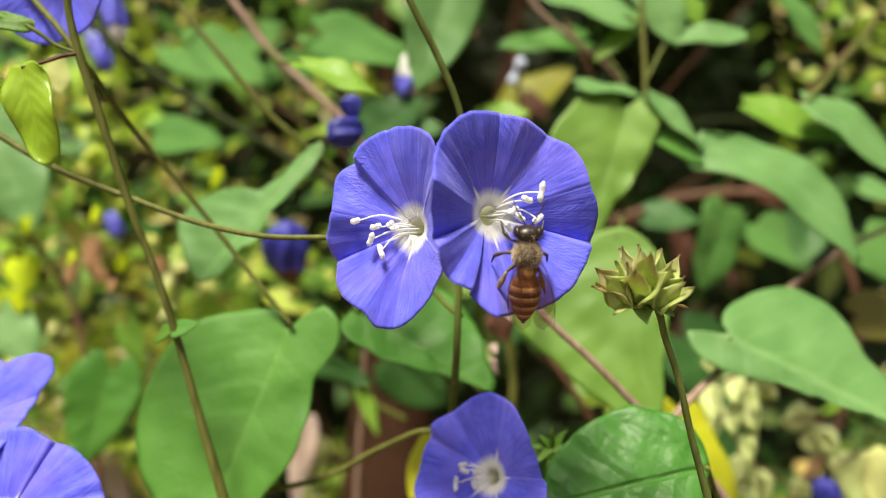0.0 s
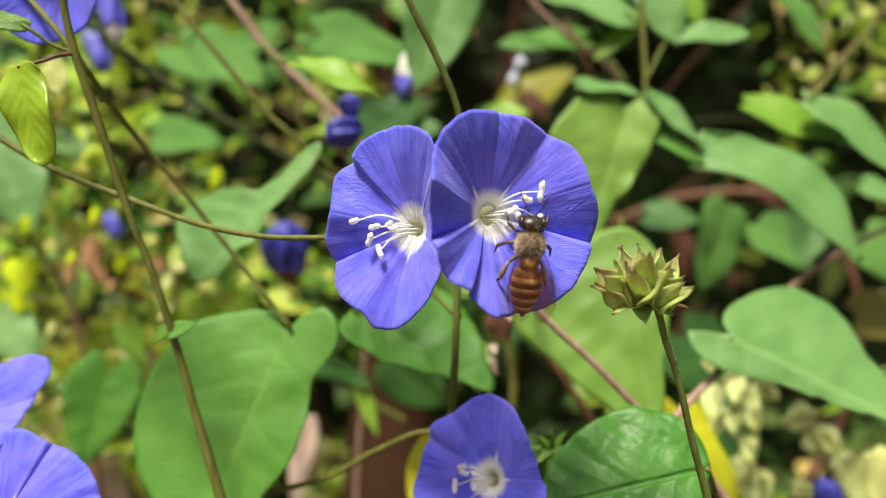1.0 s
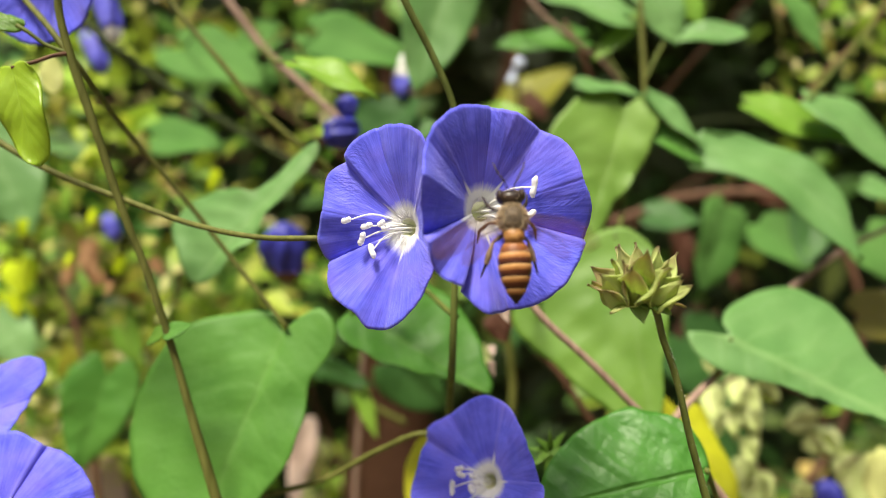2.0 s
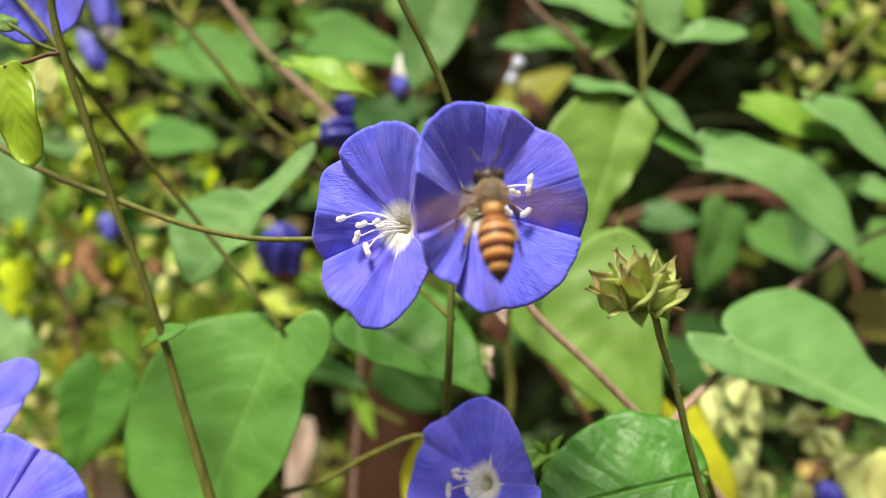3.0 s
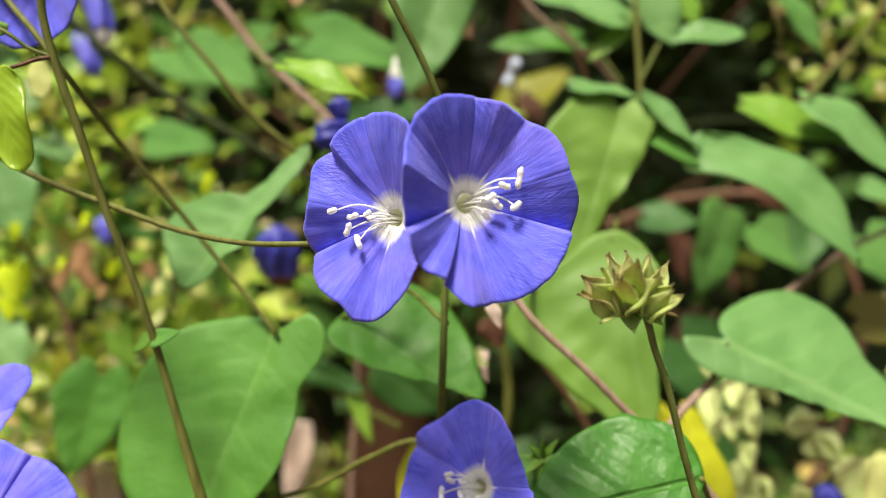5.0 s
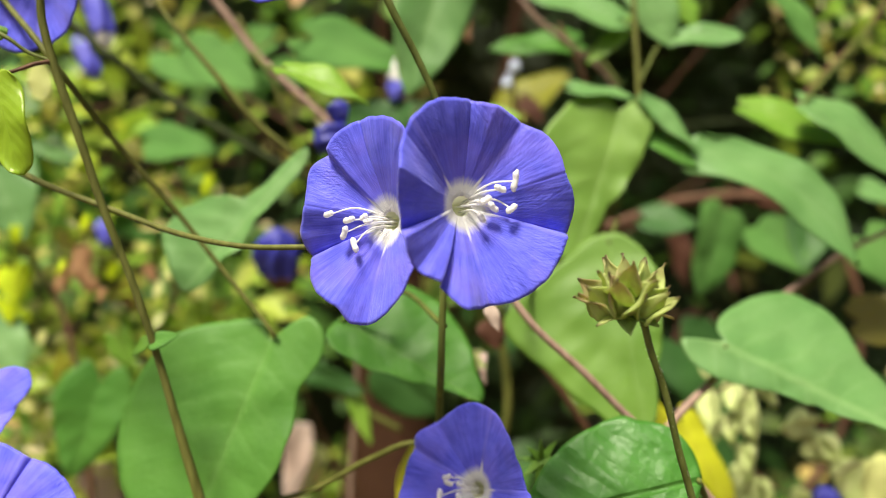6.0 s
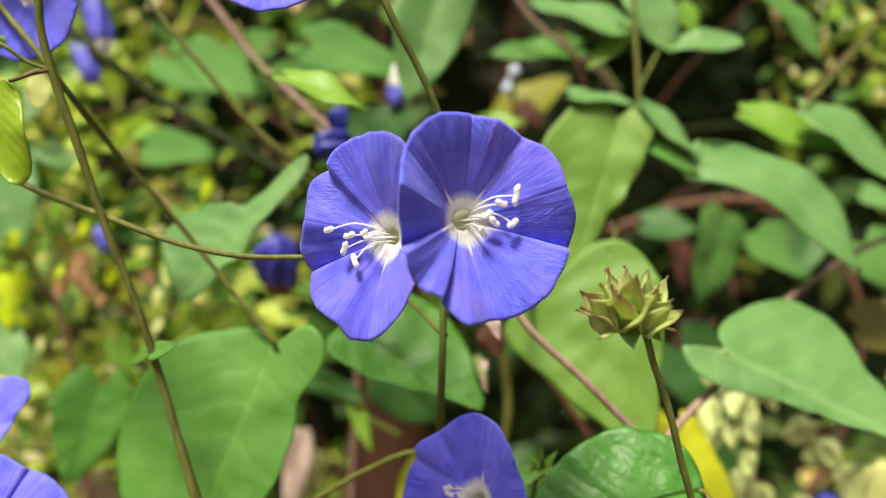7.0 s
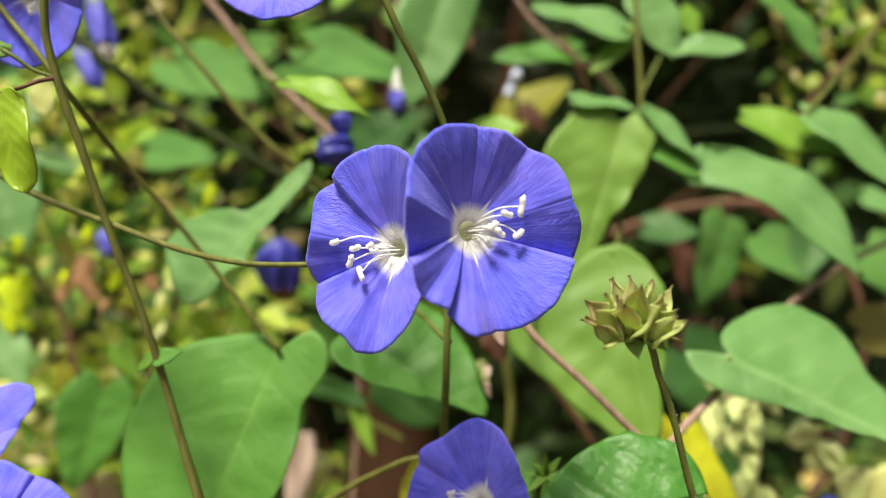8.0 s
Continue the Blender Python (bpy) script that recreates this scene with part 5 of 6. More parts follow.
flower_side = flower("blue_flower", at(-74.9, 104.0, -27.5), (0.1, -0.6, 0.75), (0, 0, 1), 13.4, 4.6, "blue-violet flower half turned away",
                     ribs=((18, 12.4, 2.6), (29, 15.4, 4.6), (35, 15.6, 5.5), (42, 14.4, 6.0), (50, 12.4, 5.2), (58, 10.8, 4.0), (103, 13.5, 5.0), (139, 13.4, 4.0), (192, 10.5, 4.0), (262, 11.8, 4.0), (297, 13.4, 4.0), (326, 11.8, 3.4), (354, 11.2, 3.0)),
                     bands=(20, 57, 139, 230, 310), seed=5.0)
flower_top = flower("blue_flower", at(-60.3, 107.2, 43.6), (-0.2, -0.9, -0.3), (0, 0, 1), 11.0, 4.0, "blue-violet flower hanging from the vine", seed=6.0, stamens=((1.5, 2.0, 50, 1.4), (-1.5, 2.0, 120, 1.4), (0.5, -2.5, -80, 1.4)))
flower_high = flower("blue_flower", at(-20.8, 96.0, 43.2), (0.1, -0.95, 0.0), (0, 0, 1), 9.2, 3.0, "blue-violet flower high on the vine", seed=7.0, stamens=((1.5, 2.0, 50, 1.4), (-1.5, 2.0, 120, 1.4), (0.5, -2.5, -80, 1.4)))

bud("flower_bud", at(-9.2, 185.6, 53.2), at(-10.6, 182.4, 40.6), 5.18, "closed bud, white below with a blue-violet tip", WHITE, PETAL_SOFT, 0.6)
bud("flower_bud", at(-84.0, 168.0, 68.0), at(-78.5, 166.0, 50.5), 5.0, "half-furled blue flower with a white base", PETAL_SOFT, WHITE, 0.82)
bud("flower_bud", at(-92.0, 177.0, 57.0), at(-85.5, 175.0, 45.8), 4.4, "small furled blue-violet flower", PETAL_SOFT, PETAL_SOFT)
bud("flower_bud", at(-40.1, 180.0, -8.1), at(-40.3, 174.4, 7.2), 9.6, "wilting deep blue flower on a brown calyx", STEM_BROWN, PETAL_DEEP, 0.25)
bud("flower_bud", at(-19.5, 148.0, 28.3), at(-19.9, 146.4, 33.2), 3.8, "furled deep blue flower", PETAL_DEEP, PETAL_DEEP)
bud("flower_bud", at(-17.7, 148.0, 26.5), at(-24.3, 144.0, 23.2), 5.6, "furled deep blue flower", PETAL_DEEP, PETAL_DEEP)
bud("flower_bud", at(-92.9, 190.0, 10.3), at(-90.0, 190.0, 2.8), 4.2, "faded lilac flower, furled", PETAL_SOFT, PETAL_SOFT)
bud("flower_bud", at(90.9, 160.0, -62.2), at(88.9, 160.0, -53.5), 5.96, "deep blue bud low in the leaves", PETAL_DEEP, PETAL_DEEP)


# ---- seed head ----
def spent_flower():
    c = at(23.6, 82.4, -4.0)
    top = thing("spent_flower", Vector((c.x + 0.01, c.y, 0.0)), "spent flower head with pointed lime and brown bracts", "spent flower")
    stem(top, [at(25.2, 83.2, -5.1), at(25.9, 82.4, -7.1), at(26.9, 82.4, -10.9), at(28.4, 83.2, -14.7), at(31.0, 84.8, -23.8), at(33.5, 86.4, -31.4), *rooted(at(35.5, 87.2, -37.5))], [0.96, 0.9, 0.84, 0.86, 0.92, 1.3, 1.8, 2.0], STEM_GREEN)
    vs, fs = [], []
    hr = random.Random(4)
    line = spline(local(top, [at(25.9, 82.4, -7.1), at(26.9, 82.4, -10.9), at(28.4, 83.2, -14.7), at(31.0, 84.8, -23.8), at(33.5, 86.4, -31.4)]), 160)
    for q in line:
        a = hr.uniform(0, 2 * math.pi)
        o = Vector((math.cos(a), math.sin(a), hr.uniform(-0.3, 0.5)))
        b = q + o * 0.0004
        k = len(vs)
        vs += [b + Vector((0, 0, 0.00002)), b - Vector((0, 0, 0.00002)), b + Vector((o.y, -o.x, 0)) * 0.00002, b + o * hr.uniform(0.00012, 0.0003)]
        fs += [(k, k + 1, k + 3), (k + 1, k + 2, k + 3), (k + 2, k, k + 3)]
    add("stalk_hair", mesh_from("stalk_hair", vs, fs, smooth=False), HAIR, top, "sparse fine pale hairs")
    rnd = random.Random(8)
    core = at(24.5, 83.2, -6.0)
    # five calyces, each of four pointed bracts round a bud, then loose bracts below
    calyces = ((-0.9, -1.6, 1.2, -0.15, -0.75, 0.75, 1.12), (-0.8, 0.6, 2.3, -0.2, 0.1, 1.0, 1.0), (1.5, -0.2, 1.7, 0.3, -0.15, 1.0, 1.0), (-2.7, -0.5, 0.8, -0.8, -0.35, 0.65, 1.08), (1.9, -1.4, 0.2, 0.5, -0.6, 0.6, 0.9))
    for k, (bx, by, bz, dx, dy, dz, size) in enumerate(calyces):
        d = Vector((dx, dy, dz)).normalized()
        e1 = d.orthogonal().normalized()
        e2 = d.cross(e1)
        foot = core + Vector((bx, by, bz)) * MM - d * 1.6 * MM
        pod = add("seed_pod", blob(1.15 * size, 1.15 * size, 1.5 * size, (0, 0, 0), 0.05, k), BRACT, top, "", top.matrix_basis.inverted() @ (Matrix.Translation(foot + d * 1.4 * MM) @ facing(Vector(), e1, d).to_4x4()))
        for i in range(4):
            a = 2 * math.pi * (i + rnd.uniform(-0.12, 0.12)) / 4 + k * 1.3
            o = e1 * math.cos(a) + e2 * math.sin(a)
            me = leaf_mesh(5.8 * size * rnd.uniform(0.85, 1.1), 4.4 * size * rnd.uniform(0.9, 1.1), 0.0, -0.5, rnd.uniform(-0.08, 0.16), 0.05, 1.5, i + k * 3.3, twist=rnd.uniform(-0.45, 0.45), belly=0.7, nl=12, nw=8)
            m = top.matrix_basis.inverted() @ (Matrix.Translation(foot + o * 1.1 * size * MM) @ facing(Vector(), d + o * rnd.uniform(0.0, 0.3), o).to_4x4())
            so = add("bract", me, BRACT, top, "", m).modifiers.new("thickness", "SOLIDIFY")
            so.thickness = 0.00016
    for i, (dx, dy, dz, ln, wd, bend) in enumerate(((-1, -0.2, 0.12, 6.4, 2.2, -0.25), (-0.9, -0.5, -0.25, 4.6, 2.4, 0.1), (1, -0.1, 0.1, 5.6, 1.9, 0.3), (0.8, -0.6, -0.3, 4.2, 2.6, 0.15), (-0.1, -1, -0.75, 3.8, 2.6, 0.1), (-0.4, 0.8, -0.1, 4.8, 2.2, 0.1), (0.5, 0.8, 0.1, 4.8, 2.2, 0.1))):
        d = Vector((dx, dy, dz)).normalized()
        me = leaf_mesh(ln, wd, 0.0, 0.25, bend, 0.05, 1.1, i * 2.1, twist=rnd.uniform(-0.5, 0.5), belly=0.6, nl=12, nw=8)
        m = top.matrix_basis.inverted() @ (Matrix.Translation(core + Vector((-0.3, 0, -0.2)) * MM) @ facing(Vector(), d, (0, -0.3, 1)).to_4x4())
        so = add("bract", me, SEPAL if i in (3, 4) else BRACT, top, "", m).modifiers.new("thickness", "SOLIDIFY")
        so.thickness = 0.00016
    return top


seed_head = spent_flower()


# ---- pale husks and dry bits ----
def husk_cluster(points, label):
    c = points[0][0]
    top = thing("seed_pod_cluster", Vector(c), label, "seed pods", "seed pod clusters")
    for i, (a, b, w) in enumerate(points):
        ln = (b - a).length / MM
        for k, turn in enumerate((0.0, 2.2, 4.1)):
            me = leaf_mesh(ln * (1.0 + 0.12 * k), w * 1.05, 0.0, -0.75, -0.12 + 0.1 * k, 0.06, 0.75, i + k, nl=10, nw=6)
            m = top.matrix_basis.inverted() @ (Matrix.Translation(a) @ facing(a, b, (math.sin(turn), -math.cos(turn), 0.3)).to_4x4())
            ob = add("husk", me, HUSK, top, "", m)
            so = ob.modifiers.new("thickness", "SOLIDIFY")
            so.thickness = 0.0002
    stem(top, [p[0] for p in points], [0.7, 0.6], STEM_BROWN, "stalk")
    return top


husk_cluster([(at(65.3, 164.0, -28.4), at(62.6, 164.0, -27.0), 2.99), (at(64.9, 164.0, -32.5), at(64.0, 161.6, -41.4), 5.71), (at(70.8, 164.0, -30.4), at(69.1, 161.6, -36.0), 5.43), (at(74.2, 165.6, -32.8), at(74.2, 164.0, -43.3), 4.89), (at(70.1, 164.0, -37.9), at(69.4, 164.0, -44.0), 4.62), (at(74.2, 165.6, -45.1), at(73.5, 164.0, -51.5), 4.62)], "hanging cluster of pale green seed pods")
husk_cluster([(at(79.9, 172.0, -31.2), at(82.8, 172.0, -36.9), 3.70), (at(95.6, 176.0, -42.9), at(87.5, 174.4, -43.2), 7.29), (at(94.9, 176.0, -46.5), at(99.8, 174.4, -51.9), 8.75)], "cream-green papery pods on a dry twig")
husk_cluster([(at(82.9, 180.0, -58.0), at(81.8, 177.6, -67.5), 10.44), (at(79.9, 180.0, -55.0), at(78.4, 180.0, -61.0), 5.96), (at(91.8, 180.0, -62.5), at(97.8, 180.0, -64.0), 4.17), (at(112.2, 184.0, -54.7), at(112.7, 182.4, -69.3), 13.72)], "large pale pods hanging low")
# Pod shapes added where a bright patch lies low behind.
husk_cluster([(at(-44.5, 240.0, -65.4), at(-50.5, 240.0, -81.3), 11.93), (at(-52.5, 240.0, -85.3), at(-44.5, 240.0, -87.3), 7.95)], "pale pod shapes low behind, added for a bright patch")
husk_cluster([(at(10.1, 184.0, -25.8), at(11.6, 184.0, -30.3), 3.35), (at(6.7, 132.0, -27.2), at(7.2, 132.0, -25.6), 1.97)], "tiny pale dry pods")


# ---- bee ----
def bee_band_material():
    n = Nodes("bee_abdomen_banded", 0.5, 0.3)
    s = n.node("ShaderNodeSeparateXYZ")
    n.t.links.new(n.coord("UV"), s.inputs[0])
    v = s.outputs[1]
    w = n.math("ADD", v, n.math("MULTIPLY", n.math("SUBTRACT", n.noise(900.0, 2.0), 0.5), 0.02))
    seg = n.math("FRACT", n.math("MULTIPLY", w, 5.2))
    gold, dark = (0.55, 0.3, 0.11), (0.02, 0.009, 0.005)
    back = n.ramp(seg, [(0.0, (0.7, 0.44, 0.19)), (0.12, gold), (0.36, (0.4, 0.17, 0.05)), (0.5, (0.1, 0.026, 0.009)), (0.94, (0.035, 0.011, 0.006))])
    u = n.math("SINE", n.math("MULTIPLY", s.outputs[0], 2 * math.pi))
    belly = n.ramp(n.math("ADD", n.math("ADD", u, 0.45), n.math("MULTIPLY", n.noise(1400.0, 2.0), 0.2)), [(0.0, 1.0), (0.2, 0.0)])
    c = n.mix(belly, back, n.mix(n.ramp(seg, [(0.8, 0.0), (0.97, 0.5)]), (0.6, 0.3, 0.09), dark))
    c = n.mix(n.ramp(v, [(0.1, 0.75), (0.3, 0.0)]), c, (0.24, 0.085, 0.025))
    c = n.mix(n.ramp(v, [(0.8, 0.0), (0.9, 1.0)]), c, dark)
    n.color(c)
    n.bump(n.math("ADD", n.math("MULTIPLY", seg, 0.5), n.math("MULTIPLY", n.noise(2500.0, 2.0), 0.4)), 0.5, 0.0002)
    return n.m


BAND = bee_band_material()
THORAX = plain("bee_thorax", (0.05, 0.036, 0.024), (0.13, 0.095, 0.06), 0.7, 1800, 0.6)
CHITIN = plain("bee_chitin", (0.012, 0.009, 0.008), (0.05, 0.032, 0.022), 0.35, 900, 0.2)
FUZZ = plain("bee_fuzz", (0.5, 0.41, 0.28), (0.72, 0.62, 0.46), 0.8, 900, 0.0, 0.5)
SHIN = plain("bee_shin_tan", (0.16, 0.1, 0.06), (0.4, 0.3, 0.2), 0.5, 1200, 0.3)
AMBER = plain("bee_amber", (0.2, 0.08, 0.02), (0.42, 0.22, 0.07), 0.5, 1500, 0.3)
LEGHAIR = plain("bee_leg_brown", (0.04, 0.025, 0.016), (0.12, 0.07, 0.04), 0.5, 1200, 0.3)


def wing_material():
    n = Nodes("bee_wing", 0.5, 0.2)
    n.color((0.09, 0.03, 0.014))
    n.p.inputs["Alpha"].default_value = 0.34
    return n.m


WING = wing_material()
VEIN = Nodes("bee_wing_vein", 0.4, 0.4)
VEIN.color((0.05, 0.03, 0.02))
VEIN.p.inputs["Alpha"].default_value = 0.4
VEIN = VEIN.m


def lathe(profile, sides=24, squash=1.0, arch=0.0):
    """A body of rings along -y; profile rows are (distance back, radius) in millimetres."""
    vs, fs, uvs = [], [], []
    n = len(profile)
    for i, (d, r) in enumerate(profile):
        for j in range(sides):
            a = 2 * math.pi * j / sides
            vs.append((r * math.cos(a) * MM, -d * MM, (r * squash * math.sin(a) - arch * d * d) * MM))
            uvs.append((j / sides, i / (n - 1)))
    for i in range(n - 1):
        for j in range(sides):
            b = (j + 1) % sides
            fs.append((i * sides + j, i * sides + b, i * sides + sides + b, i * sides + sides + j))
    fs += [tuple(range(sides)), tuple(range((n - 1) * sides, n * sides))[::-1]]
    return mesh_from("body", vs, fs, uvs)


def fuzz(rx, ry, rz, c, count, length, seed, bald=2.0):
    """Short hairs on an egg-shaped body; above the height bald, from 0 to 1, its back is nearly bare."""
    rnd = random.Random(seed)
    vs, fs = [], []
    for _ in range(count):
        d = Vector((rnd.gauss(0, 1), rnd.gauss(0, 1), rnd.gauss(0, 1))).normalized()
        if d.z > bald and abs(d.x) < 0.55 and rnd.random() < 0.85:
            continue
        p = Vector((d.x * rx + c[0], d.y * ry + c[1], d.z * rz + c[2]))
        o = (d + Vector((rnd.uniform(-0.5, 0.5), rnd.uniform(-0.8, 0.2), rnd.uniform(-0.5, 0.5)))).normalized()
        t = o.orthogonal().normalized() * 0.03
        t2 = o.cross(t)
        k = len(vs)
        vs += [(p + t) * MM, (p - t * 0.5 + t2) * MM, (p - t * 0.5 - t2) * MM, (p + o * length * rnd.uniform(0.5, 1.2)) * MM]
        fs += [(k, k + 1, k + 3), (k + 1, k + 2, k + 3), (k + 2, k, k + 3)]
    return mesh_from("fuzz", vs, fs, smooth=False)


def wing_mesh(length, width, sweep):
    """A thin wing in the xy plane from its root at the origin, outwards along +x."""
    vs, fs = [], []
    n = 14
    for i in range(n + 1):
        s = i / n
        half = width * (0.18 + 0.82 * math.sin(math.pi * min(1.0, s * 0.62 + 0.02)) ** 1.1) * math.sqrt(max(0.0, 1 - s ** 6)) / 2
        cy = -sweep * s * s * length
        for j in range(7):
            u = j / 6 * 2 - 1
            vs.append((s * length * MM, (cy + u * half) * MM, 0.06 * math.sin(s * 9 + u * 4) * MM))
    for i in range(n):
        for j in range(6):
            fs.append((i * 7 + j, i * 7 + j + 1, i * 7 + 8 + j, i * 7 + 7 + j))
    return mesh_from("wing", vs, fs)


def bee():
    """Head towards +y, back +z, tip of the abdomen near y = -7.6 mm, front of the head near y = 5.2 mm."""
    top = thing("honey_bee", at(9.7, 79.2, -2.6), "honey bee with a fuzzy brown thorax and banded amber abdomen", "bee")
    prof = []
    for i in range(43):
        s = i / 42
        r = 1.8 * math.sin(math.pi * (0.08 + 0.92 * s) ** 0.78) ** 0.72 if s < 0.985 else 0.25
        if 0.05 < s < 0.93:
            r += 0.07 * (1 - (s * 5.2) % 1.0)
        prof.append((1.3 + s * 6.6, max(r, 0.2)))
    ab = add("abdomen", lathe(prof, 28, 0.9, 0.02), BAND, top, "amber abdomen with dark bands")
    add("abdomen_hair", fuzz(1.5, 1.6, 1.4, (0, -2.9, -0.1), 220, 0.45, 12), FUZZ, ab)
    th = add("thorax", blob(1.55, 1.7, 1.6, (0, 1.1, 0.1), 0.05, 2.0), THORAX, top)
    add("thorax_hair", fuzz(1.53, 1.68, 1.58, (0, 1.1, 0.1), 3000, 0.42, 11, 0.72), FUZZ, th, "short tan fuzz")
    add("scutellum", blob(1.2, 1.05, 1.0, (0, -0.75, 0.45), 0.05, 4.0), AMBER, top, "small amber plate behind the thorax")
    hd = add("head", blob(1.55, 0.95, 1.35, (0, 3.5, -0.35), 0.03, 3.0), CHITIN, top)
    add("head_hair", fuzz(1.5, 0.9, 1.2, (0, 3.7, -0.2), 70, 0.35, 13), FUZZ, hd)
    top.scale = (1.03, 1.03, 1.03)
    add("neck", blob(0.8, 0.9, 0.8, (0, 2.9, -0.1), 0.05, 6.0), THORAX, top)
    limbs = []
    for sx in (-1, 1):
        add("eye", blob(0.42, 0.7, 0.9, (1.2 * sx, 3.75, -0.1), 0.0), CHITIN, hd, "glossy dark compound eye")
        el = Vector((0.9 * sx, 5.6, 0.5))
        add("antenna", tube([Vector((0.35 * sx, 4.5, 0.1)) * MM, Vector((0.6 * sx, 5.1, 0.5)) * MM, el * MM, Vector((1.5 * sx, 6.7, 0.4)) * MM, Vector((1.7 * sx, 7.4, 0.1)) * MM], [0.07, 0.08, 0.09, 0.09, 0.06], 7, 24, 0.05), CHITIN, hd)
        legs = (((0.9, 2.2, -1.0), (2.2, 2.5, -1.2), (3.0, 3.2, -1.9), (3.4, 4.3, -2.7)),
                ((1.2, 1.0, -1.1), (3.0, 1.0, -0.9), (4.2, 0.3, -2.0), (4.5, -0.9, -3.0)),
                ((1.1, -0.3, -1.1), (2.6, -1.2, -0.6), (3.6, -3.4, -1.3), (4.3, -4.7, -2.6)))
        for k, (a, b, c, d) in enumerate(legs):
            reach = 0.84 if sx < 0 else 0.62
            pts = [Vector((v[0] * sx * reach, v[1], v[2])) * MM for v in (a, b, c, d)]
            lg = add("leg", tube([pts[0], pts[0].lerp(pts[1], 0.5), pts[1]], [0.17, 0.2 if k == 0 else 0.27, 0.15], 8, 12), CHITIN if k == 0 else LEGHAIR, top)
            add("shin", tube([pts[1], pts[1].lerp(pts[2], 0.6), pts[2]], [0.16, 0.36 if k == 2 else 0.24, 0.3 if k == 2 else 0.2], 8, 14), (CHITIN, LEGHAIR, SHIN)[k], lg)
            hang = Vector(((0.15, 0.5, -0.95), (0.25, 0.1, -1.0), (0.2, -0.85, -0.85))[k])
            limbs.append((lg, pts[0].copy(), (pts[3] - pts[0]).normalized(), Vector((hang.x * sx, hang.y, hang.z)).normalized()))
            add("foot", tube([pts[2], pts[2].lerp(pts[3], 0.5), pts[3]], [0.2, 0.15, 0.07], 7, 12), CHITIN, lg)
    wings = []
    for sx in (-1, 1):
        for k, (ln, wd, py) in enumerate(((8.6, 3.0, 0.9), (6.0, 2.0, -0.1))):
            me = wing_mesh(ln, wd, 0.12)
            w = add("wing", me, WING, top, "clear smoky wing")
            vein = [(Vector((s * ln, wd * 0.42 * math.sin(math.pi * min(1, s * 0.62 + 0.02)) - 0.12 * s * s * ln, 0.05)) * MM) for s in (0, 0.25, 0.5, 0.75, 0.95)]
            add("wing_vein", tube(vein, [0.06, 0.05, 0.03], 5, 16), VEIN, w)
            wings.append((w, sx, k, py))
    return top, wings, limbs


honey_bee, bee_wings, bee_limbs = bee()


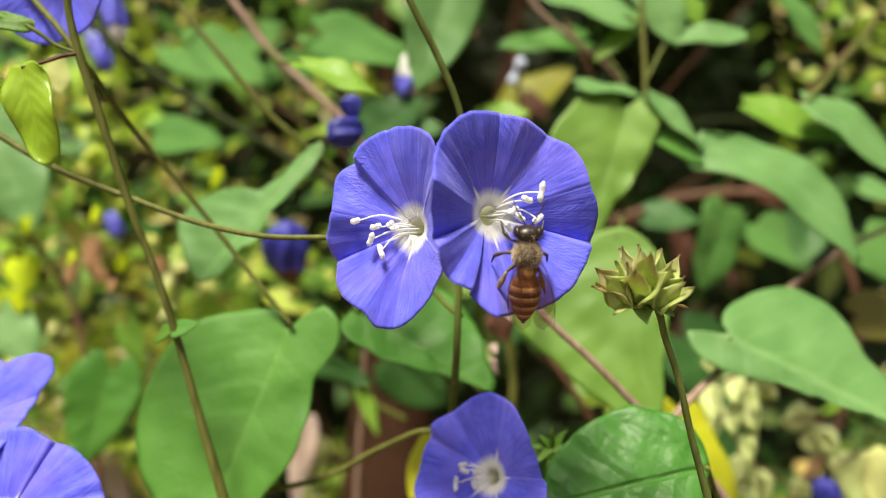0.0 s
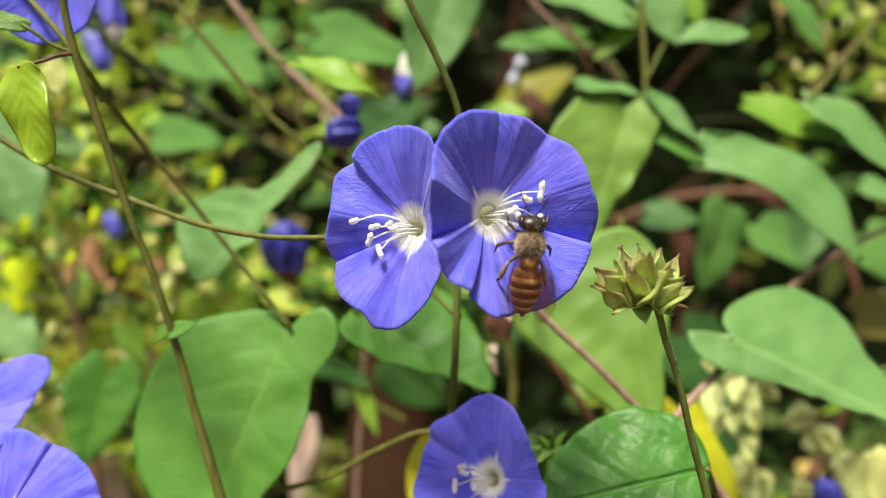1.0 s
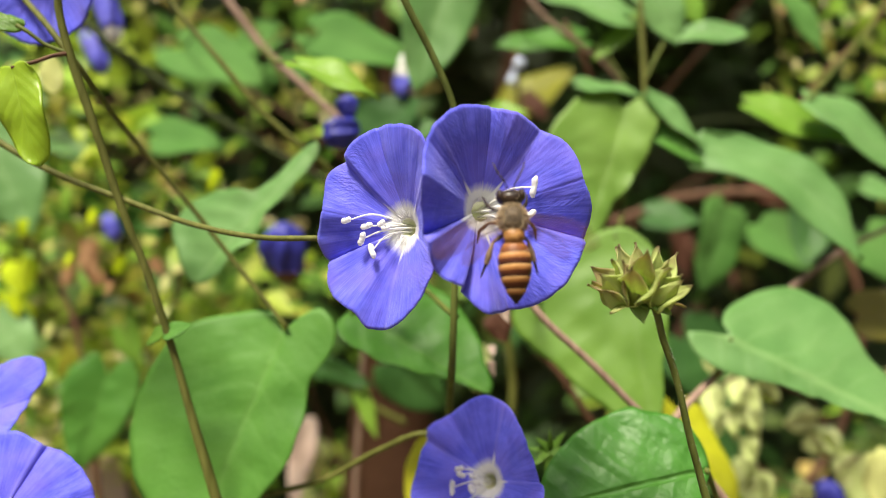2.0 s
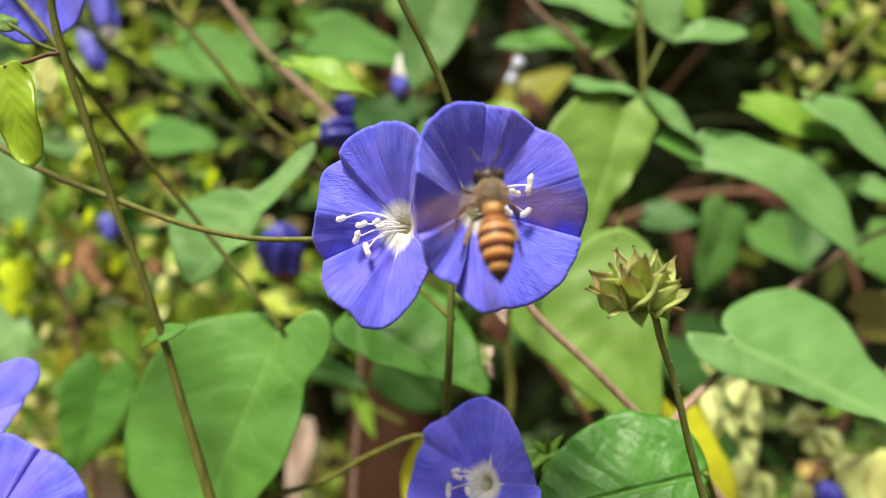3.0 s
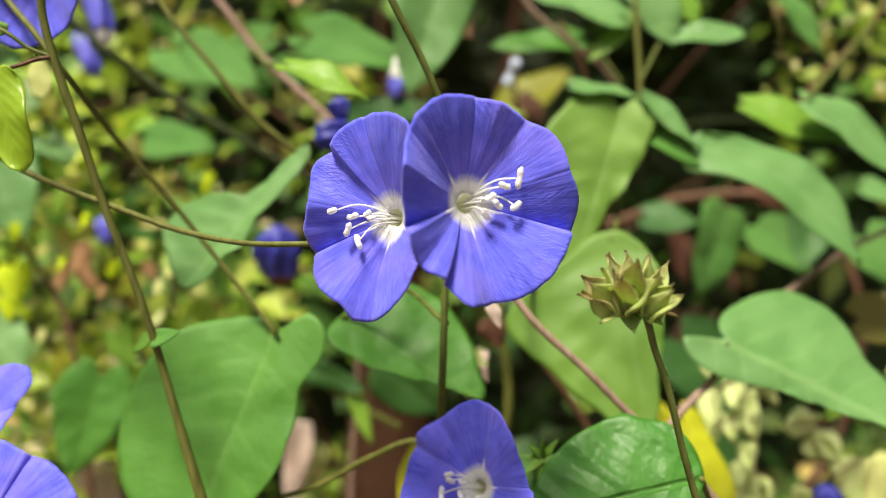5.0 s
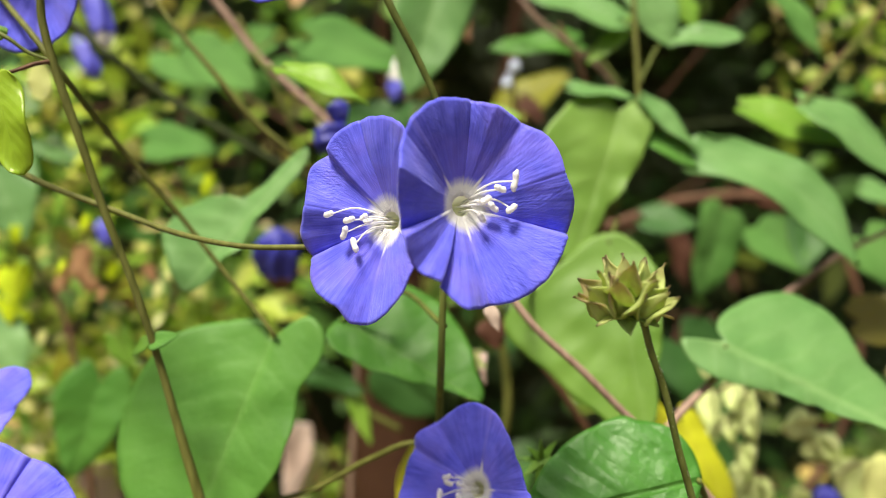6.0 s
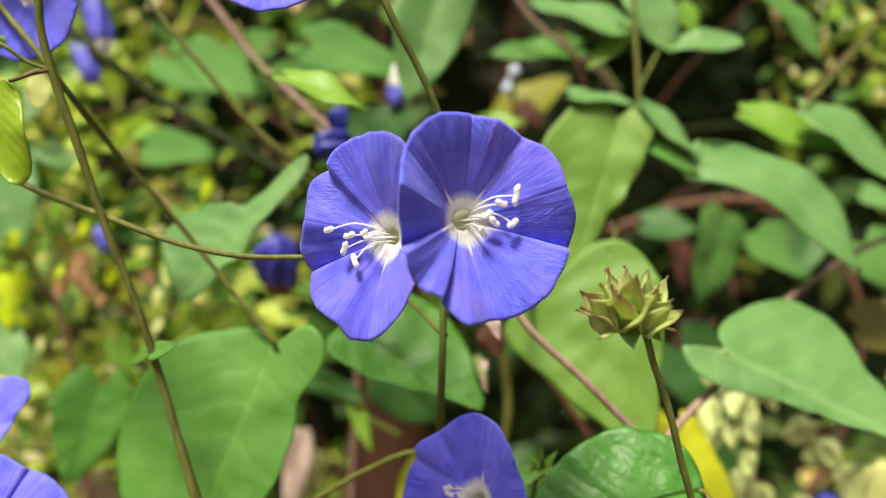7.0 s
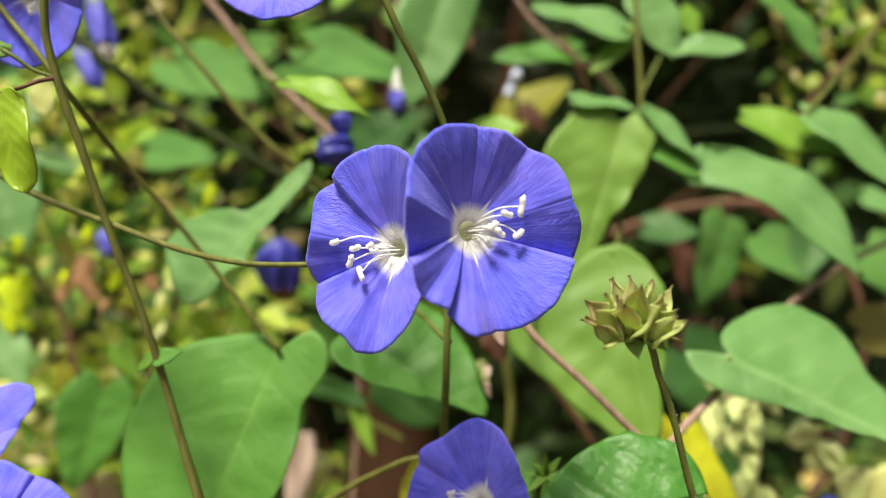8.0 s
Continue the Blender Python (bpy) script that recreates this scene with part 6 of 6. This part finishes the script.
def motions():
    """The bee's visit and flight, its wings, and the sway of the flowers."""
    rows = []
    path = (
        (0.00, (9.8, 78.5, 2.8), (9.8, 82.3, -9.0), (0.00, -1.00, 0.15)),
        (0.50, (10.1, 78.6, 2.8), (10.1, 82.2, -9.1), (0.00, -1.00, 0.15)),
        (0.80, (10.3, 78.6, 3.4), (10.0, 82.2, -8.5), (0.00, -1.00, 0.15)),
        (1.00, (10.6, 78.8, 3.9), (9.8, 82.0, -8.0), (0.00, -1.00, 0.15)),
        (1.50, (9.8, 80.0, 5.8), (10.0, 80.0, -6.9), (0.00, -1.00, 0.15)),
        (1.70, (9.5, 79.6, 6.2), (10.0, 79.6, -6.4), (0.00, -1.00, 0.15)),
        (2.30, (6.8, 75.2, 7.1), (7.4, 71.2, -4.6), (0.00, -1.00, 0.15)),
        (2.80, (5.6, 74.4, 7.6), (6.4, 69.6, -3.7), (0.00, -1.00, 0.20)),
        (3.00, (6.1, 74.5, 8.7), (7.0, 68.7, -2.2), (0.00, -1.00, 0.20)),
        (3.20, (7.6, 74.8, 9.4), (6.9, 67.6, -0.7), (0.00, -1.00, 0.30)),
        (3.40, (9.6, 75.6, 11.0), (8.6, 67.6, 1.6), (0.00, -1.00, 0.35)),
        (3.50, (10.5, 78.9, 12.6), (11.1, 71.0, 3.1), (0.00, -1.00, 0.40)),
        (3.60, (11.0, 78.6, 13.9), (13.4, 71.0, 4.2), (0.10, -1.00, 0.40)),
        (3.70, (11.2, 79.6, 14.1), (16.1, 72.0, 6.1), (0.20, -0.95, 0.50)),
        (3.80, (11.8, 79.1, 14.9), (17.9, 74.5, 7.8), (0.20, -0.70, 0.75)),
        (3.90, (12.4, 83.5, 16.1), (19.3, 76.5, 10.5), (0.20, -0.30, 1.00)),
        (4.00, (13.3, 90.9, 18.1), (21.1, 82.8, 15.5), (0.10, -0.20, 1.00)),
        (4.10, (13.9, 93.9, 18.6), (21.3, 84.6, 17.9), (0.00, -0.10, 1.00)),
        (4.20, (14.4, 97.6, 20.9), (21.4, 87.5, 21.4), (0.00, 0.00, 1.00)),
        (4.40, (16.2, 100.1, 25.4), (23.6, 89.9, 26.6), (-0.10, 0.05, 1.00)),
        (4.60, (16.8, 99.5, 29.6), (25.5, 90.5, 32.2), (-0.15, 0.10, 1.00)),
        (4.80, (18.5, 99.7, 35.5), (26.7, 90.2, 37.3), (-0.15, 0.10, 1.00)),
        (5.20, (31.4, 97.3, 66.6), (37.7, 87.8, 62.0), (-0.10, -0.30, 1.00)),
        (8.00, (194.1, 86.7, 214.8), (191.4, 82.1, 204.9), (-0.10, -0.30, 1.00)),
    )
    for t, head, tail, back in path:
        h, q = at(*head), at(*tail)
        y = (h - q).normalized()
        z = Vector(back)
        z = (z - z.dot(y) * y).normalized()
        x = y.cross(z)
        m = Matrix((x, y, z)).transposed().to_4x4()
        m.translation = q.lerp(h, 0.62)
        rows.append((t, m))
    walk(honey_bee, rows)
    for w, sx, k, py in bee_wings:
        root = Matrix.Translation(Vector((1.1 * sx, py + 0.2, 1.25)) * MM)
        side = Matrix.Identity(4) if sx > 0 else Matrix.Rotation(math.pi, 4, "Y")
        wr = []
        t = 0.0
        while t < 8.0:
            if t < 1.05:
                fold, lift, dt = (-77 if sx > 0 else -88) + 6 * k, 4, 0.35
            elif t < 4.9:
                fold, dt = -18 - 14 * k, 1 / 30
                lift = (0, 42, -42)[round(t * FPS) % 3]
            else:
                fold, lift, dt = -20, 0, 1.0
            wr.append((t, root @ Matrix.Rotation(radians(fold * sx), 4, "Z") @ Matrix.Rotation(radians(-lift * sx), 4, "Y") @ side))
            t += dt
        wr.append((8.0, wr[-1][1]))
        walk(w, wr)
    for lg, root, rest_way, hang in bee_limbs:
        turn = rest_way.rotation_difference(hang)
        leg_rows = []
        for t, amount in ((0.0, 0.0), (3.2, 0.0), (3.5, 0.35), (3.8, 0.85), (4.1, 1.0), (8.0, 1.0)):
            q = Matrix.Identity(3).to_quaternion().slerp(turn, amount)
            leg_rows.append((t, Matrix.Translation(root) @ q.to_matrix().to_4x4() @ Matrix.Translation(-root)))
        walk(lg, leg_rows)
    sway_left = ((0.0, 0.00, 0.00), (0.5, 0.03, 0.13), (1.0, 0.15, -0.00), (1.5, -0.14, -0.00), (3.0, -0.32, 0.48), (3.5, -0.23, 0.86), (4.0, -0.97, 2.39), (4.5, -0.28, 2.08), (6.0, -0.50, 2.06), (6.5, -0.51, 1.21), (7.0, -0.54, 1.42), (7.5, -0.47, 1.40), (8.0, -0.44, 0.77))
    sway_right = ((0.0, 0.00, 0.00), (0.5, 0.04, 0.00), (1.0, 0.14, -0.01), (1.5, -0.09, 0.19), (3.0, -0.46, 0.85), (3.5, -0.45, 1.18), (4.0, -1.36, 2.37), (4.5, -0.63, 2.13), (6.0, -0.85, 2.21), (6.5, -0.75, 1.53), (7.0, -0.87, 1.75), (7.5, -0.76, 1.70), (8.0, -0.75, 1.42))
    sway_low = ((0.0, 0.00, 0.00), (1.5, 0.03, -0.08), (3.0, -0.02, 0.07), (3.5, -0.12, 0.22), (4.0, -0.2, 0.45), (4.5, -0.16, 0.37), (6.0, -0.17, 0.30), (6.5, -0.18, 0.16), (7.5, -0.25, 0.30), (8.0, -0.28, 0.35))
    sway_head = ((0.0, 0.00, 0.00), (0.5, -0.01, 0.08), (1.0, -0.05, 0.07), (1.5, -0.05, 0.22), (3.0, 0.02, -0.02), (3.5, 0.01, -0.04), (4.0, -0.08, 0.03), (4.5, 0.03, -0.10), (6.0, -0.03, -0.06), (6.5, 0.04, -0.14), (7.0, 0.02, -0.24), (7.5, 0.00, -0.16), (8.0, 0.04, -0.42))
    for ob, sway in ((flower_left, sway_left), (flower_right, sway_right), (flower_low, sway_low), (seed_head, sway_head)):
        rest = ob.matrix_basis.copy()
        walk(ob, [(t, Matrix.Translation((dx * MM, 0, dz * MM)) @ rest) for t, dx, dz in sway])


motions()
